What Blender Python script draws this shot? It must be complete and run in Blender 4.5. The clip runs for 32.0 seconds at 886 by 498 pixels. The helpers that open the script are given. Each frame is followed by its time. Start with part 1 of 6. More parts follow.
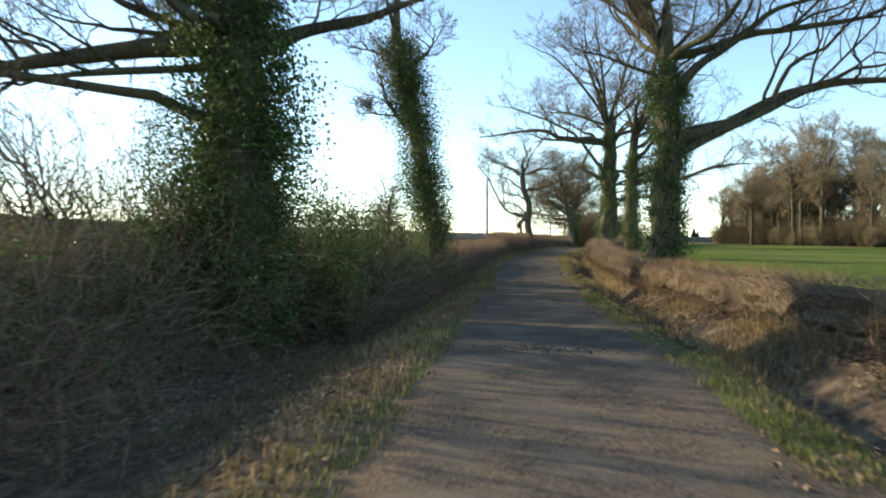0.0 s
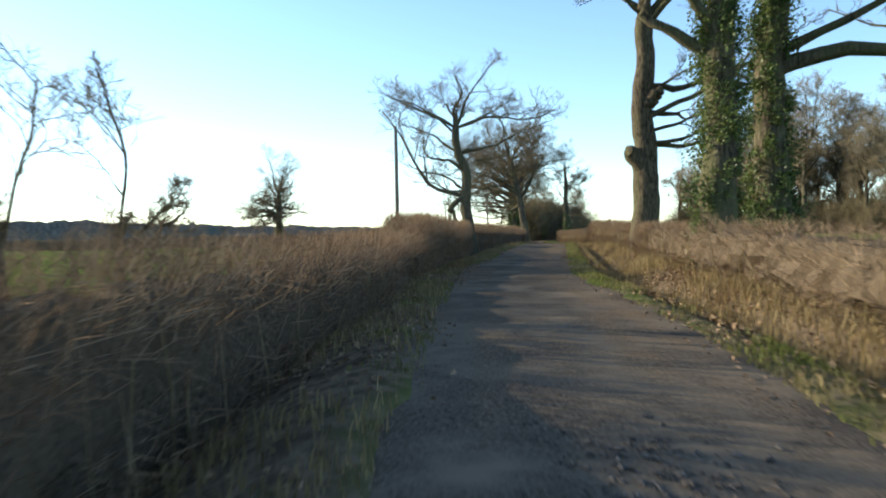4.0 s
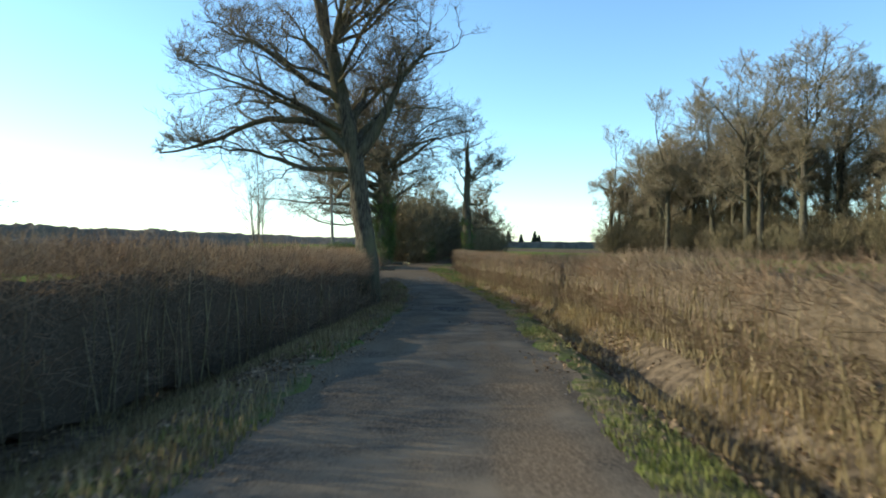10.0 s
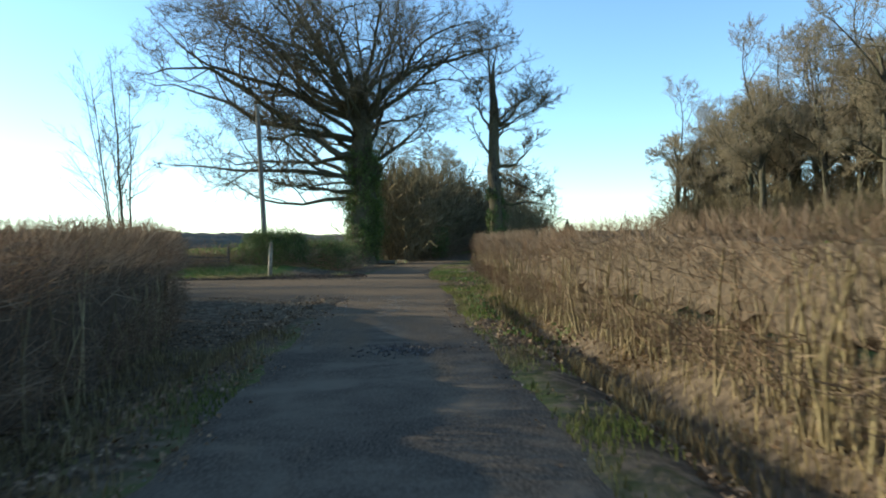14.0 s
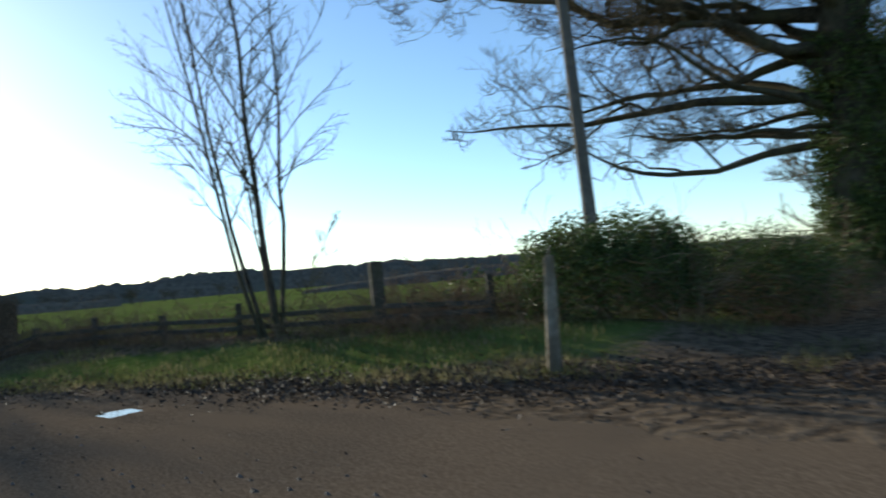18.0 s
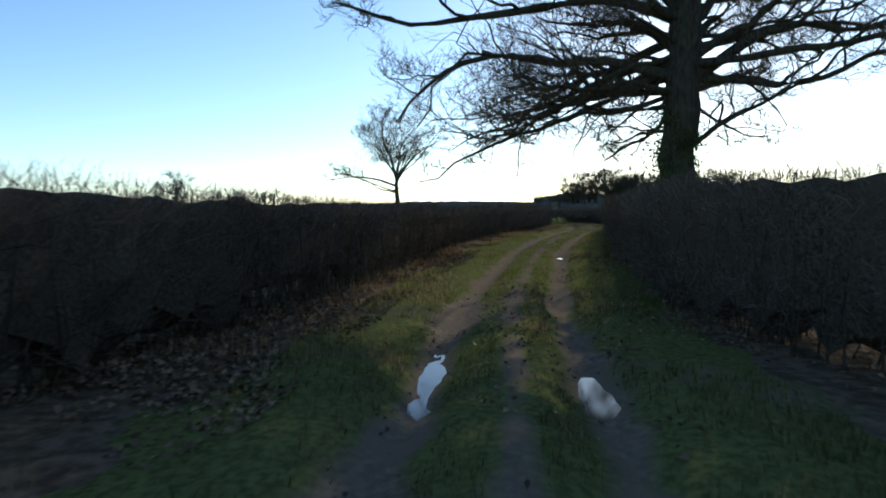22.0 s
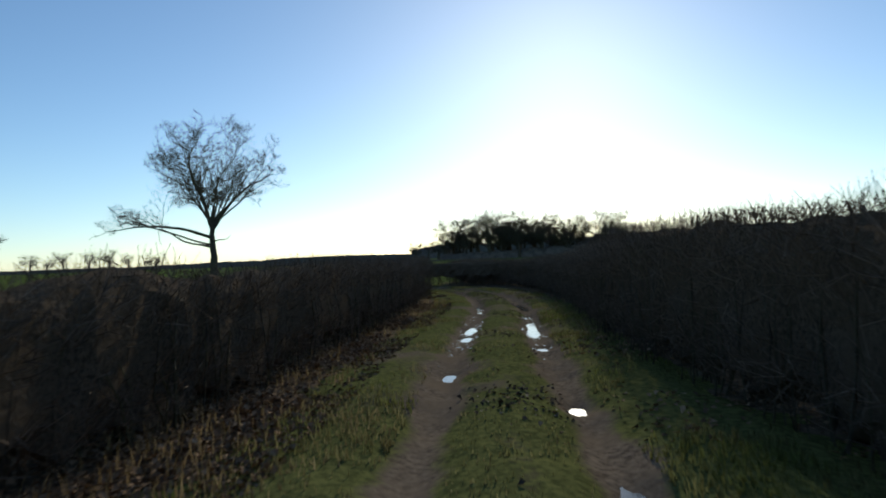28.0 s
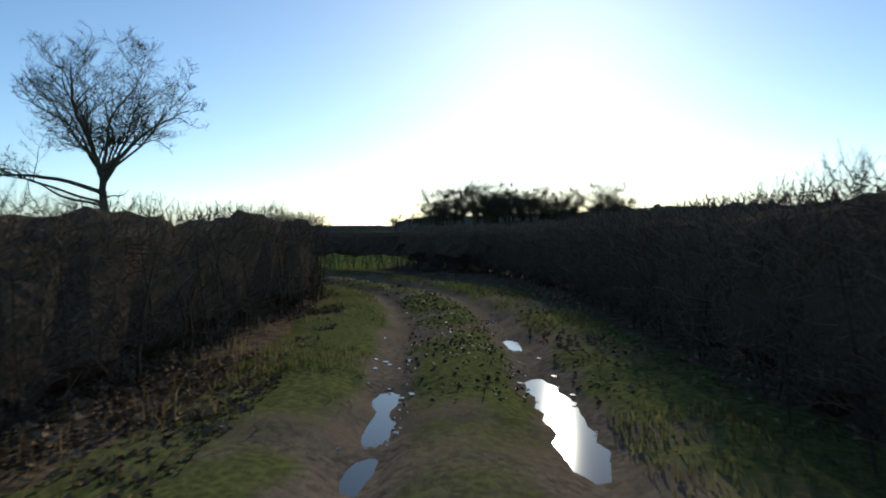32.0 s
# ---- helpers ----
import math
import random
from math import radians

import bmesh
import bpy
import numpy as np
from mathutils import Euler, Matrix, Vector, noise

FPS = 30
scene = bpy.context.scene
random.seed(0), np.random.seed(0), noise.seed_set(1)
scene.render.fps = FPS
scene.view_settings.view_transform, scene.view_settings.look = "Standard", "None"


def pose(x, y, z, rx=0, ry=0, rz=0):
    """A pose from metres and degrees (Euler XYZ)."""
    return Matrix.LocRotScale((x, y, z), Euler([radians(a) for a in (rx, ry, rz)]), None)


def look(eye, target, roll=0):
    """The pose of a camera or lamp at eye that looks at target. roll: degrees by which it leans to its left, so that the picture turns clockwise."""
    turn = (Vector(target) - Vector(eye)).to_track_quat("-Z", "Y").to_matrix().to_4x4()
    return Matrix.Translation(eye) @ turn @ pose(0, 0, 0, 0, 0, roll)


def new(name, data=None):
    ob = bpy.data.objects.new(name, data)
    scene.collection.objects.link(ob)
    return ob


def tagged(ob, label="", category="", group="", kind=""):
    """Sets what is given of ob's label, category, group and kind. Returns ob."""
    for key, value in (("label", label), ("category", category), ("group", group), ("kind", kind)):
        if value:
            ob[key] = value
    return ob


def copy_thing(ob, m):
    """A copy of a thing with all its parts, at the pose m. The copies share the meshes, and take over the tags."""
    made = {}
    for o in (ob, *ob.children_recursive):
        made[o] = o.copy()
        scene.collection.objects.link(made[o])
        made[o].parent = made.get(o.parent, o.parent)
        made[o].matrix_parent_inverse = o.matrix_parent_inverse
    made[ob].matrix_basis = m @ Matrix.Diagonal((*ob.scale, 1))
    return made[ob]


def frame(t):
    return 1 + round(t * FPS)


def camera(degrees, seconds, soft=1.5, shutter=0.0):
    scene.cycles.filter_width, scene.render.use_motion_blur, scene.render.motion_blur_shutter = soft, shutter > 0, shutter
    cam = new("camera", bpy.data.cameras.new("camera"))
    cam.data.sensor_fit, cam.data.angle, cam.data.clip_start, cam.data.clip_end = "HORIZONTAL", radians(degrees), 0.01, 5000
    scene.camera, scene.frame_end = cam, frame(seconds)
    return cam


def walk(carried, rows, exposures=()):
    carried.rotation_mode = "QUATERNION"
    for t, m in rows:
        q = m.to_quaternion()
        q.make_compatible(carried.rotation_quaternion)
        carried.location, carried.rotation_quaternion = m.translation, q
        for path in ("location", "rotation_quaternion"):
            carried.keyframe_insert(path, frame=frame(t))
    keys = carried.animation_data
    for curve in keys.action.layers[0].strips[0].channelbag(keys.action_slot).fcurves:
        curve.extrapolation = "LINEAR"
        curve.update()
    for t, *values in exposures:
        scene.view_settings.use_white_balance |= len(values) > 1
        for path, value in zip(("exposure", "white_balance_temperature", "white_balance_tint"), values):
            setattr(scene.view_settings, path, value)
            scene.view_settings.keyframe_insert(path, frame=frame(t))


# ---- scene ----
cam = camera(62.2, 32.0, soft=1.9, shutter=0.25)
# seconds, eye x y z, yaw, pitch, roll
PATH = [
    (0.0, 0.00, -0.00, 1.451, -0.23, -0.79, -0.36),
    (0.5, 0.19, 4.10, 1.418, -1.43, -1.01, -1.49),
    (1.0, 0.47, 8.22, 1.369, -2.03, -1.38, -1.46),
    (1.5, 0.80, 12.16, 1.289, -2.58, -1.79, -2.05),
    (2.0, 1.30, 15.97, 1.227, -3.56, -1.32, -0.91),
    (2.5, 1.62, 19.83, 1.205, -4.68, -1.05, -0.80),
    (3.0, 1.98, 23.90, 1.218, -5.52, -1.46, -0.39),
    (3.5, 2.46, 28.08, 1.261, -5.65, -1.23, 0.65),
    (5.5, 5.22, 45.48, 1.688, -8.14, -1.17, -0.59),
    (6.0, 6.19, 49.68, 1.729, -10.42, -0.68, -0.71),
    (6.5, 7.16, 53.57, 1.780, -11.98, -0.37, -0.86),
    (7.0, 8.29, 57.60, 1.800, -13.04, -0.02, -0.65),
    (7.5, 9.35, 61.57, 1.811, -13.73, -0.20, -0.36),
    (8.0, 10.46, 65.61, 1.833, -14.38, -0.21, -0.83),
    (8.5, 11.59, 69.53, 1.909, -14.73, -0.55, -1.48),
    (9.0, 12.84, 73.31, 1.963, -15.73, -0.17, -1.08),
    (9.5, 14.13, 76.98, 2.002, -16.41, -0.22, -0.63),
    (10.0, 15.20, 80.74, 2.001, -14.53, -0.44, -0.74),
    (10.5, 16.17, 84.10, 1.988, -13.21, -0.41, -1.29),
    (11.0, 17.11, 87.49, 1.921, -12.97, -0.61, -1.20),
    (11.5, 18.06, 90.79, 1.841, -13.30, -1.03, -0.57),
    (12.0, 19.09, 94.13, 1.746, -13.72, -1.28, 0.18),
    (12.5, 20.08, 97.55, 1.631, -14.12, -1.46, 0.56),
    (13.0, 21.11, 100.99, 1.492, -13.95, -1.24, 0.95),
    (13.5, 22.00, 104.36, 1.390, -13.44, -0.95, 1.43),
    (14.0, 22.72, 107.64, 1.348, -12.71, -0.81, 0.94),
    (14.5, 23.28, 110.83, 1.285, -11.71, -0.92, 0.68),
    (16.5, 25.89, 122.96, 1.201, -4.84, -0.99, 1.66),
    (17.0, 26.05, 125.93, 1.204, -1.99, -0.84, 2.12),
    (17.5, 25.63, 128.69, 1.196, 5.91, -0.01, 4.17),
    (18.0, 24.67, 131.48, 1.189, 21.60, 1.97, 4.99),
    (18.5, 23.46, 133.58, 1.178, 36.20, 2.26, 3.82),
    (19.0, 21.60, 135.28, 1.191, 51.25, 2.31, 2.38),
    (19.5, 19.88, 136.36, 1.208, 63.31, 2.21, 2.32),
    (20.0, 17.69, 137.09, 1.247, 73.29, 0.99, 2.51),
    (20.5, 15.37, 137.51, 1.260, 81.54, -0.47, 2.86),
    (21.0, 13.00, 137.85, 1.253, 85.92, -1.06, 2.35),
    (21.5, 10.65, 138.39, 1.182, 83.24, -2.36, 1.11),
    (22.0, 8.07, 138.99, 1.106, 80.79, -3.29, 0.23),
    (22.5, 5.44, 139.67, 1.049, 79.96, -2.44, -0.66),
    (23.0, 2.65, 140.34, 1.004, 79.33, -1.76, -0.91),
    (23.5, -0.15, 141.16, 0.986, 78.69, -1.86, -0.27),
    (24.0, -2.94, 141.89, 0.983, 78.24, -1.79, 0.32),
    (24.5, -5.51, 142.71, 0.989, 77.42, -0.97, 1.17),
    (25.0, -7.97, 143.47, 1.005, 76.10, -0.50, 1.27),
    (25.5, -10.28, 144.26, 1.030, 75.16, -0.18, 0.19),
    (26.0, -12.50, 145.06, 1.055, 74.09, 0.77, -0.63),
    (26.5, -14.63, 145.88, 1.074, 72.96, 0.43, -1.03),
    (28.5, -23.38, 149.17, 1.196, 71.27, 0.73, 2.82),
    (29.0, -25.59, 150.10, 1.147, 70.74, 0.68, 2.23),
    (29.5, -27.76, 151.10, 1.073, 70.07, -0.95, 1.08),
    (30.0, -30.00, 152.10, 1.005, 69.70, -1.19, 0.42),
    (30.5, -32.28, 153.07, 0.957, 69.69, -1.39, 0.66),
    (31.0, -34.52, 154.07, 0.932, 69.98, -1.41, 0.27),
    (31.5, -36.71, 155.02, 0.905, 70.45, -1.04, 0.33),
    (32.0, -38.86, 155.93, 0.853, 70.38, -1.50, 0.90),
]
walk(cam, [(t, pose(x, y, z, 90 + p, r, w)) for t, x, y, z, w, p, r in PATH],
     exposures=[(0.0, 0.98, 7150, 5), (3.5, 0.95, 6900, 5), (5.5, 0.68, 6250, -3), (14.0, 0.75, 6250, -2), (17.0, 0.7, 6400, 2), (18.0, 0.0, 6200, 2), (19.0, -0.5, 6050, 2), (20.0, -1.05, 6050, 2), (21.0, -0.75, 5900, 2), (22.0, -0.2, 6000, 4), (23.0, -0.25, 6050, 3), (24.0, -0.15, 6100, 3), (25.0, -0.65, 6150, 3), (26.0, -0.8, 6050, 3), (29.0, -0.7, 6050, 3), (32.0, -0.6, 6050, 3)])

# ---- light ----
SUN = Vector((-0.847, 0.458, 0.271)).normalized()
world = bpy.data.worlds.new("sky")
scene.world = world
world.use_nodes = True
wn = world.node_tree
sky = wn.nodes.new("ShaderNodeTexSky")
sky.sky_type = "NISHITA"
sky.sun_disc = False
sky.sun_elevation = math.asin(SUN.z)
sky.sun_rotation = math.atan2(SUN.x, SUN.y)
sky.air_density, sky.dust_density, sky.ozone_density = 0.8, 0.18, 2.5
back = wn.nodes["Background"]
back.inputs["Strength"].default_value = 0.2
wn.links.new(sky.outputs["Color"], back.inputs["Color"])
sun_data = bpy.data.lights.new("sun", "SUN")
sun_data.energy, sun_data.angle, sun_data.color = 5.0, radians(0.53), (1.0, 0.87, 0.7)
sun = new("sun", sun_data)
sun.matrix_world = look((0, 0, 60), Vector((0, 0, 60)) - SUN)


# ---- materials ----
def stuff_material(name, colours, scale=8.0, broad=0.6, rough=0.9, bump=0.3, island=0.0, spec=0.25, extra=None, translucent=0.0, detail=6.0, stretch=(1, 1, 1)):
    """Three colours mixed by fine and broad noise; island: change of value from piece to piece; extra: attribute name and a colour mixed in by it."""
    m = bpy.data.materials.new(name)
    m.use_nodes = True
    t = m.node_tree
    n, l = t.nodes, t.links
    b = n["Principled BSDF"]
    tc = n.new("ShaderNodeTexCoord")
    co = n.new("ShaderNodeMapping")
    co.inputs["Scale"].default_value = stretch
    l.new(tc.outputs["Object"], co.inputs["Vector"])

    def noise_of(s, d=6.0, dist=0.0):
        q = n.new("ShaderNodeTexNoise")
        q.inputs["Scale"].default_value, q.inputs["Detail"].default_value, q.inputs["Distortion"].default_value = s, d, dist
        q.inputs["Roughness"].default_value = 0.62
        l.new(co.outputs["Vector"], q.inputs["Vector"])
        return q

    def ramp_of(src, a, z):
        r = n.new("ShaderNodeMapRange")
        r.inputs["From Min"].default_value, r.inputs["From Max"].default_value = a, z
        l.new(src, r.inputs["Value"])
        return r.outputs["Result"]

    def mixed(fac, a, z):
        q = n.new("ShaderNodeMix")
        q.data_type = "RGBA"
        l.new(fac, q.inputs["Factor"])
        for sock, v in ((q.inputs[6], a), (q.inputs[7], z)):
            if isinstance(v, tuple):
                sock.default_value = (*v, 1)
            else:
                l.new(v, sock)
        return q.outputs[2]

    fine, wide = noise_of(scale, detail), noise_of(broad, 4.0, 0.4)
    c = mixed(ramp_of(fine.outputs["Fac"], 0.36, 0.64), colours[0], colours[1])
    c = mixed(ramp_of(wide.outputs["Fac"], 0.42, 0.66), c, colours[2])
    if extra:
        at = n.new("ShaderNodeAttribute")
        at.attribute_name = extra[0]
        mul = n.new("ShaderNodeMath")
        mul.operation = "MULTIPLY_ADD"
        l.new(fine.outputs["Fac"], mul.inputs[0])
        mul.inputs[1].default_value = 0.9
        sub = n.new("ShaderNodeMath")
        sub.operation = "SUBTRACT"
        l.new(at.outputs["Fac"], sub.inputs[0])
        sub.inputs[1].default_value = 0.45
        l.new(sub.outputs[0], mul.inputs[2])
        c = mixed(ramp_of(mul.outputs[0], 0.2, 0.7), c, mixed(ramp_of(fine.outputs["Fac"], 0.4, 0.6), extra[1], extra[2]))
    if island:
        g = n.new("ShaderNodeNewGeometry")
        hsv = n.new("ShaderNodeHueSaturation")
        l.new(c, hsv.inputs["Color"])
        r = n.new("ShaderNodeMapRange")
        r.inputs["To Min"].default_value, r.inputs["To Max"].default_value = 1 - island, 1 + island
        l.new(g.outputs["Random Per Island"], r.inputs["Value"])
        l.new(r.outputs["Result"], hsv.inputs["Value"])
        c = hsv.outputs["Color"]
    l.new(c, b.inputs["Base Color"])
    b.inputs["Roughness"].default_value = rough
    b.inputs["Specular IOR Level"].default_value = spec
    if bump:
        u = n.new("ShaderNodeBump")
        u.inputs["Strength"].default_value, u.inputs["Distance"].default_value = bump, 0.6 / scale
        l.new(fine.outputs["Fac"], u.inputs["Height"])
        l.new(u.outputs["Normal"], b.inputs["Normal"])
    if translucent:
        tr = n.new("ShaderNodeBsdfTranslucent")
        l.new(c, tr.inputs["Color"])
        mx = n.new("ShaderNodeMixShader")
        mx.inputs["Fac"].default_value = translucent
        l.new(b.outputs[0], mx.inputs[1])
        l.new(tr.outputs[0], mx.inputs[2])
        l.new(mx.outputs[0], n["Material Output"].inputs["Surface"])
    return m


M_LANE = stuff_material("lane_asphalt", ((0.05, 0.041, 0.033), (0.17, 0.135, 0.1), (0.19, 0.15, 0.108)), 34, 0.9, 0.88, 0.2, spec=0.0, extra=("mud", (0.1, 0.072, 0.048), (0.21, 0.155, 0.104)))
M_TRACK = stuff_material("track_earth", ((0.11, 0.085, 0.062), (0.27, 0.21, 0.15), (0.19, 0.145, 0.1)), 14, 0.9, 0.85, 0.3, spec=0.0, extra=("grass", (0.085, 0.092, 0.033), (0.168, 0.17, 0.058)))
M_APRON = stuff_material("apron_mud", ((0.1, 0.072, 0.048), (0.21, 0.155, 0.104), (0.15, 0.11, 0.074)), 30, 0.35, 0.85, 0.15, spec=0.0, extra=("mud", (0.085, 0.064, 0.045), (0.17, 0.128, 0.088)))
M_GROUND = stuff_material("field_grass", ((0.08, 0.11, 0.026), (0.13, 0.17, 0.04), (0.145, 0.16, 0.05)), 5, 0.05, 1.0, 0.6, spec=0.0, extra=("litter", (0.085, 0.063, 0.043), (0.19, 0.14, 0.092)))
M_BARK = stuff_material("oak_bark", ((0.028, 0.022, 0.016), (0.155, 0.125, 0.083), (0.105, 0.105, 0.05)), 7, 0.5, 0.95, 1.0, spec=0.1, stretch=(2.2, 2.2, 0.45))
M_BARK_DARK = stuff_material("dark_bark", ((0.035, 0.028, 0.022), (0.13, 0.11, 0.08), (0.11, 0.1, 0.055)), 7, 0.5, 0.95, 1.0, spec=0.1, stretch=(2.2, 2.2, 0.45))
M_TWIG = stuff_material("tree_twigs", ((0.1, 0.08, 0.056), (0.2, 0.16, 0.105), (0.15, 0.118, 0.078)), 2, 0.3, 0.9, 0, island=0.35, spec=0.0)
M_TWIG_OLIVE = stuff_material("wood_twigs", ((0.17, 0.14, 0.095), (0.3, 0.24, 0.16), (0.24, 0.19, 0.12)), 2, 0.2, 0.9, 0, island=0.3, spec=0.0)
M_BUSH = stuff_material("thicket_twigs", ((0.12, 0.095, 0.06), (0.23, 0.18, 0.11), (0.17, 0.145, 0.075)), 2, 0.2, 0.9, 0, island=0.35, spec=0.0)
M_COPSE = stuff_material("copse_canopy", ((0.1, 0.088, 0.072), (0.2, 0.165, 0.13), (0.14, 0.12, 0.1)), 0.5, 0.05, 1.0, 0.8, spec=0.0)
M_HEDGE = stuff_material("hedge_twigs", ((0.12, 0.088, 0.06), (0.27, 0.195, 0.125), (0.22, 0.138, 0.084)), 3, 0.4, 0.85, 0, island=0.5, spec=0.0)
M_THORN = stuff_material("hawthorn_twigs", ((0.09, 0.07, 0.054), (0.21, 0.162, 0.12), (0.16, 0.118, 0.082)), 3, 0.4, 0.85, 0, island=0.5, spec=0.0)
# inside of the hedges: darker than the twigs, with inner shade in its colour
M_CORE = stuff_material("hedge_inner_shade", ((0.05, 0.039, 0.029), (0.17, 0.13, 0.09), (0.115, 0.086, 0.058)), 22, 0.9, 1.0, 1.0, spec=0.0)
M_STEM = stuff_material("hedge_stems", ((0.16, 0.12, 0.07), (0.32, 0.25, 0.14), (0.2, 0.16, 0.08)), 5, 0.8, 0.85, 0.3, island=0.45, spec=0.0)
M_IVY = stuff_material("ivy_leaves", ((0.035, 0.06, 0.015), (0.085, 0.125, 0.032), (0.12, 0.15, 0.04)), 3, 0.8, 0.45, 0, island=0.55, spec=0.3, translucent=0.25)
M_GRASS = stuff_material("verge_grass", ((0.105, 0.115, 0.042), (0.178, 0.182, 0.07), (0.24, 0.2, 0.11)), 4, 0.7, 0.75, 0, island=0.5, spec=0.0, translucent=0.4)
M_GRASS_SUN = stuff_material("fresh_grass", ((0.105, 0.122, 0.035), (0.175, 0.188, 0.058), (0.235, 0.19, 0.1)), 4, 0.7, 0.75, 0, island=0.45, spec=0.0, translucent=0.3)
M_WEED = stuff_material("weed_leaves", ((0.06, 0.1, 0.022), (0.12, 0.175, 0.04), (0.15, 0.16, 0.06)), 4, 0.7, 0.6, 0, island=0.5, spec=0.15, translucent=0.3)
M_DRY = stuff_material("dry_grass", ((0.22, 0.165, 0.08), (0.34, 0.27, 0.14), (0.2, 0.14, 0.07)), 4, 0.5, 0.8, 0, island=0.4, translucent=0.3, spec=0.0)
M_LEAF = stuff_material("fallen_leaves", ((0.15, 0.1, 0.06), (0.32, 0.225, 0.14), (0.23, 0.15, 0.09)), 4, 0.5, 0.8, 0, island=0.6, spec=0.0)
M_WETLEAF = stuff_material("wet_leaves", ((0.045, 0.035, 0.027), (0.12, 0.088, 0.062), (0.08, 0.058, 0.042)), 4, 0.5, 0.65, 0, island=0.6, spec=0.12)
M_POLE = stuff_material("pole_wood", ((0.11, 0.096, 0.08), (0.22, 0.195, 0.16), (0.155, 0.135, 0.11)), 9, 0.6, 0.85, 0.5)
M_POST = stuff_material("weathered_post", ((0.2, 0.165, 0.115), (0.36, 0.31, 0.23), (0.17, 0.135, 0.085)), 10, 1.5, 0.85, 0.6)
M_FENCE = stuff_material("fence_rails", ((0.05, 0.042, 0.034), (0.13, 0.11, 0.088), (0.08, 0.075, 0.045)), 10, 1.5, 0.85, 0.6)
M_CUT = stuff_material("cut_wood", ((0.62, 0.4, 0.14), (0.75, 0.52, 0.22), (0.6, 0.36, 0.12)), 20, 2, 0.7, 0.2)
M_STONE = stuff_material("gravel_stones", ((0.14, 0.12, 0.1), (0.3, 0.27, 0.23), (0.2, 0.16, 0.12)), 20, 2, 0.85, 0.4, island=0.4)
M_CONIFER = stuff_material("conifer_needles", ((0.012, 0.022, 0.014), (0.025, 0.04, 0.022), (0.02, 0.03, 0.018)), 4, 0.6, 0.9, 0.6, island=0.3)
M_FARWOOD = stuff_material("far_wood_canopy", ((0.09, 0.08, 0.068), (0.17, 0.145, 0.12), (0.11, 0.11, 0.09)), 0.35, 0.03, 1.0, 0.8, spec=0.0)
M_BLUE = stuff_material("blue_plastic", ((0.02, 0.12, 0.4), (0.03, 0.16, 0.5), (0.02, 0.1, 0.3)), 10, 2, 0.4, 0.1)
M_WIRE = stuff_material("cable", ((0.02, 0.02, 0.02), (0.03, 0.03, 0.03), (0.02, 0.02, 0.02)), 10, 2, 0.6, 0)
M_WATER = bpy.data.materials.new("puddle_water")
M_WATER.use_nodes = True
wb = M_WATER.node_tree.nodes["Principled BSDF"]
wb.inputs["Base Color"].default_value, wb.inputs["Roughness"].default_value = (0.03, 0.025, 0.018, 1), 0.06
wb.inputs["IOR"].default_value = 1.33


# ---- mesh helpers ----
def mesh_of(name, verts, faces, material, smooth=False):
    """A mesh from one array of vertices and one array of faces of equal size."""
    me = bpy.data.meshes.new(name)
    verts, faces = np.asarray(verts, np.float32), np.asarray(faces, np.int32)
    k = faces.shape[1]
    me.vertices.add(len(verts))
    me.vertices.foreach_set("co", verts.ravel())
    me.loops.add(faces.size)
    me.loops.foreach_set("vertex_index", faces.ravel())
    me.polygons.add(len(faces))
    me.polygons.foreach_set("loop_start", np.arange(0, faces.size, k, dtype=np.int32))
    me.polygons.foreach_set("use_smooth", np.full(len(faces), smooth))
    me.update(calc_edges=True)
    me.materials.append(material)
    return me


def piece(name, verts, faces, material, parent=None, label="", smooth=False):
    ob = new(name, mesh_of(name, verts, faces, material, smooth))
    if parent:
        ob.parent = parent
    return tagged(ob, label)


def part(name, bm, material, parent, label="", smooth=False):
    me = bpy.data.meshes.new(name)
    bm.to_mesh(me)
    bm.free()
    me.materials.append(material)
    if smooth:
        me.polygons.foreach_set("use_smooth", np.full(len(me.polygons), True))
    ob = new(name, me)
    ob.parent = parent
    return tagged(ob, label)


def thing(name, label, category, group="", kind=""):
    return tagged(new(name), label, category, group, kind)


def unit(v):
    return v / np.maximum(np.linalg.norm(v, axis=-1, keepdims=True), 1e-9)


def tubes(pts, rad, sides):
    """Tapered tubes along B polylines of K points each: vertices and quads."""
    B, K = rad.shape
    tan = unit(np.gradient(pts, axis=1))
    ref = np.broadcast_to(np.array([0.31, 0.95, 0.07]), tan.shape)
    u = unit(np.cross(tan, ref))
    v = np.cross(tan, u)
    a = np.arange(sides) * 2 * np.pi / sides
    ring = u[:, :, None] * np.cos(a)[None, None, :, None] + v[:, :, None] * np.sin(a)[None, None, :, None]
    verts = pts[:, :, None] + ring * rad[:, :, None, None]
    base = (np.arange(B)[:, None, None] * K + np.arange(K - 1)[None, :, None]) * sides
    j = np.arange(sides)[None, None, :]
    j2 = (j + 1) % sides
    f = np.stack([base + j, base + j2, base + sides + j2, base + sides + j], -1)
    return verts.reshape(-1, 3), f.reshape(-1, 4)


def join(chunks):
    vs, fs, n = [], [], 0
    for v, f in chunks:
        vs.append(v)
        fs.append(f + n)
        n += len(v)
    return np.concatenate(vs), np.concatenate(fs)


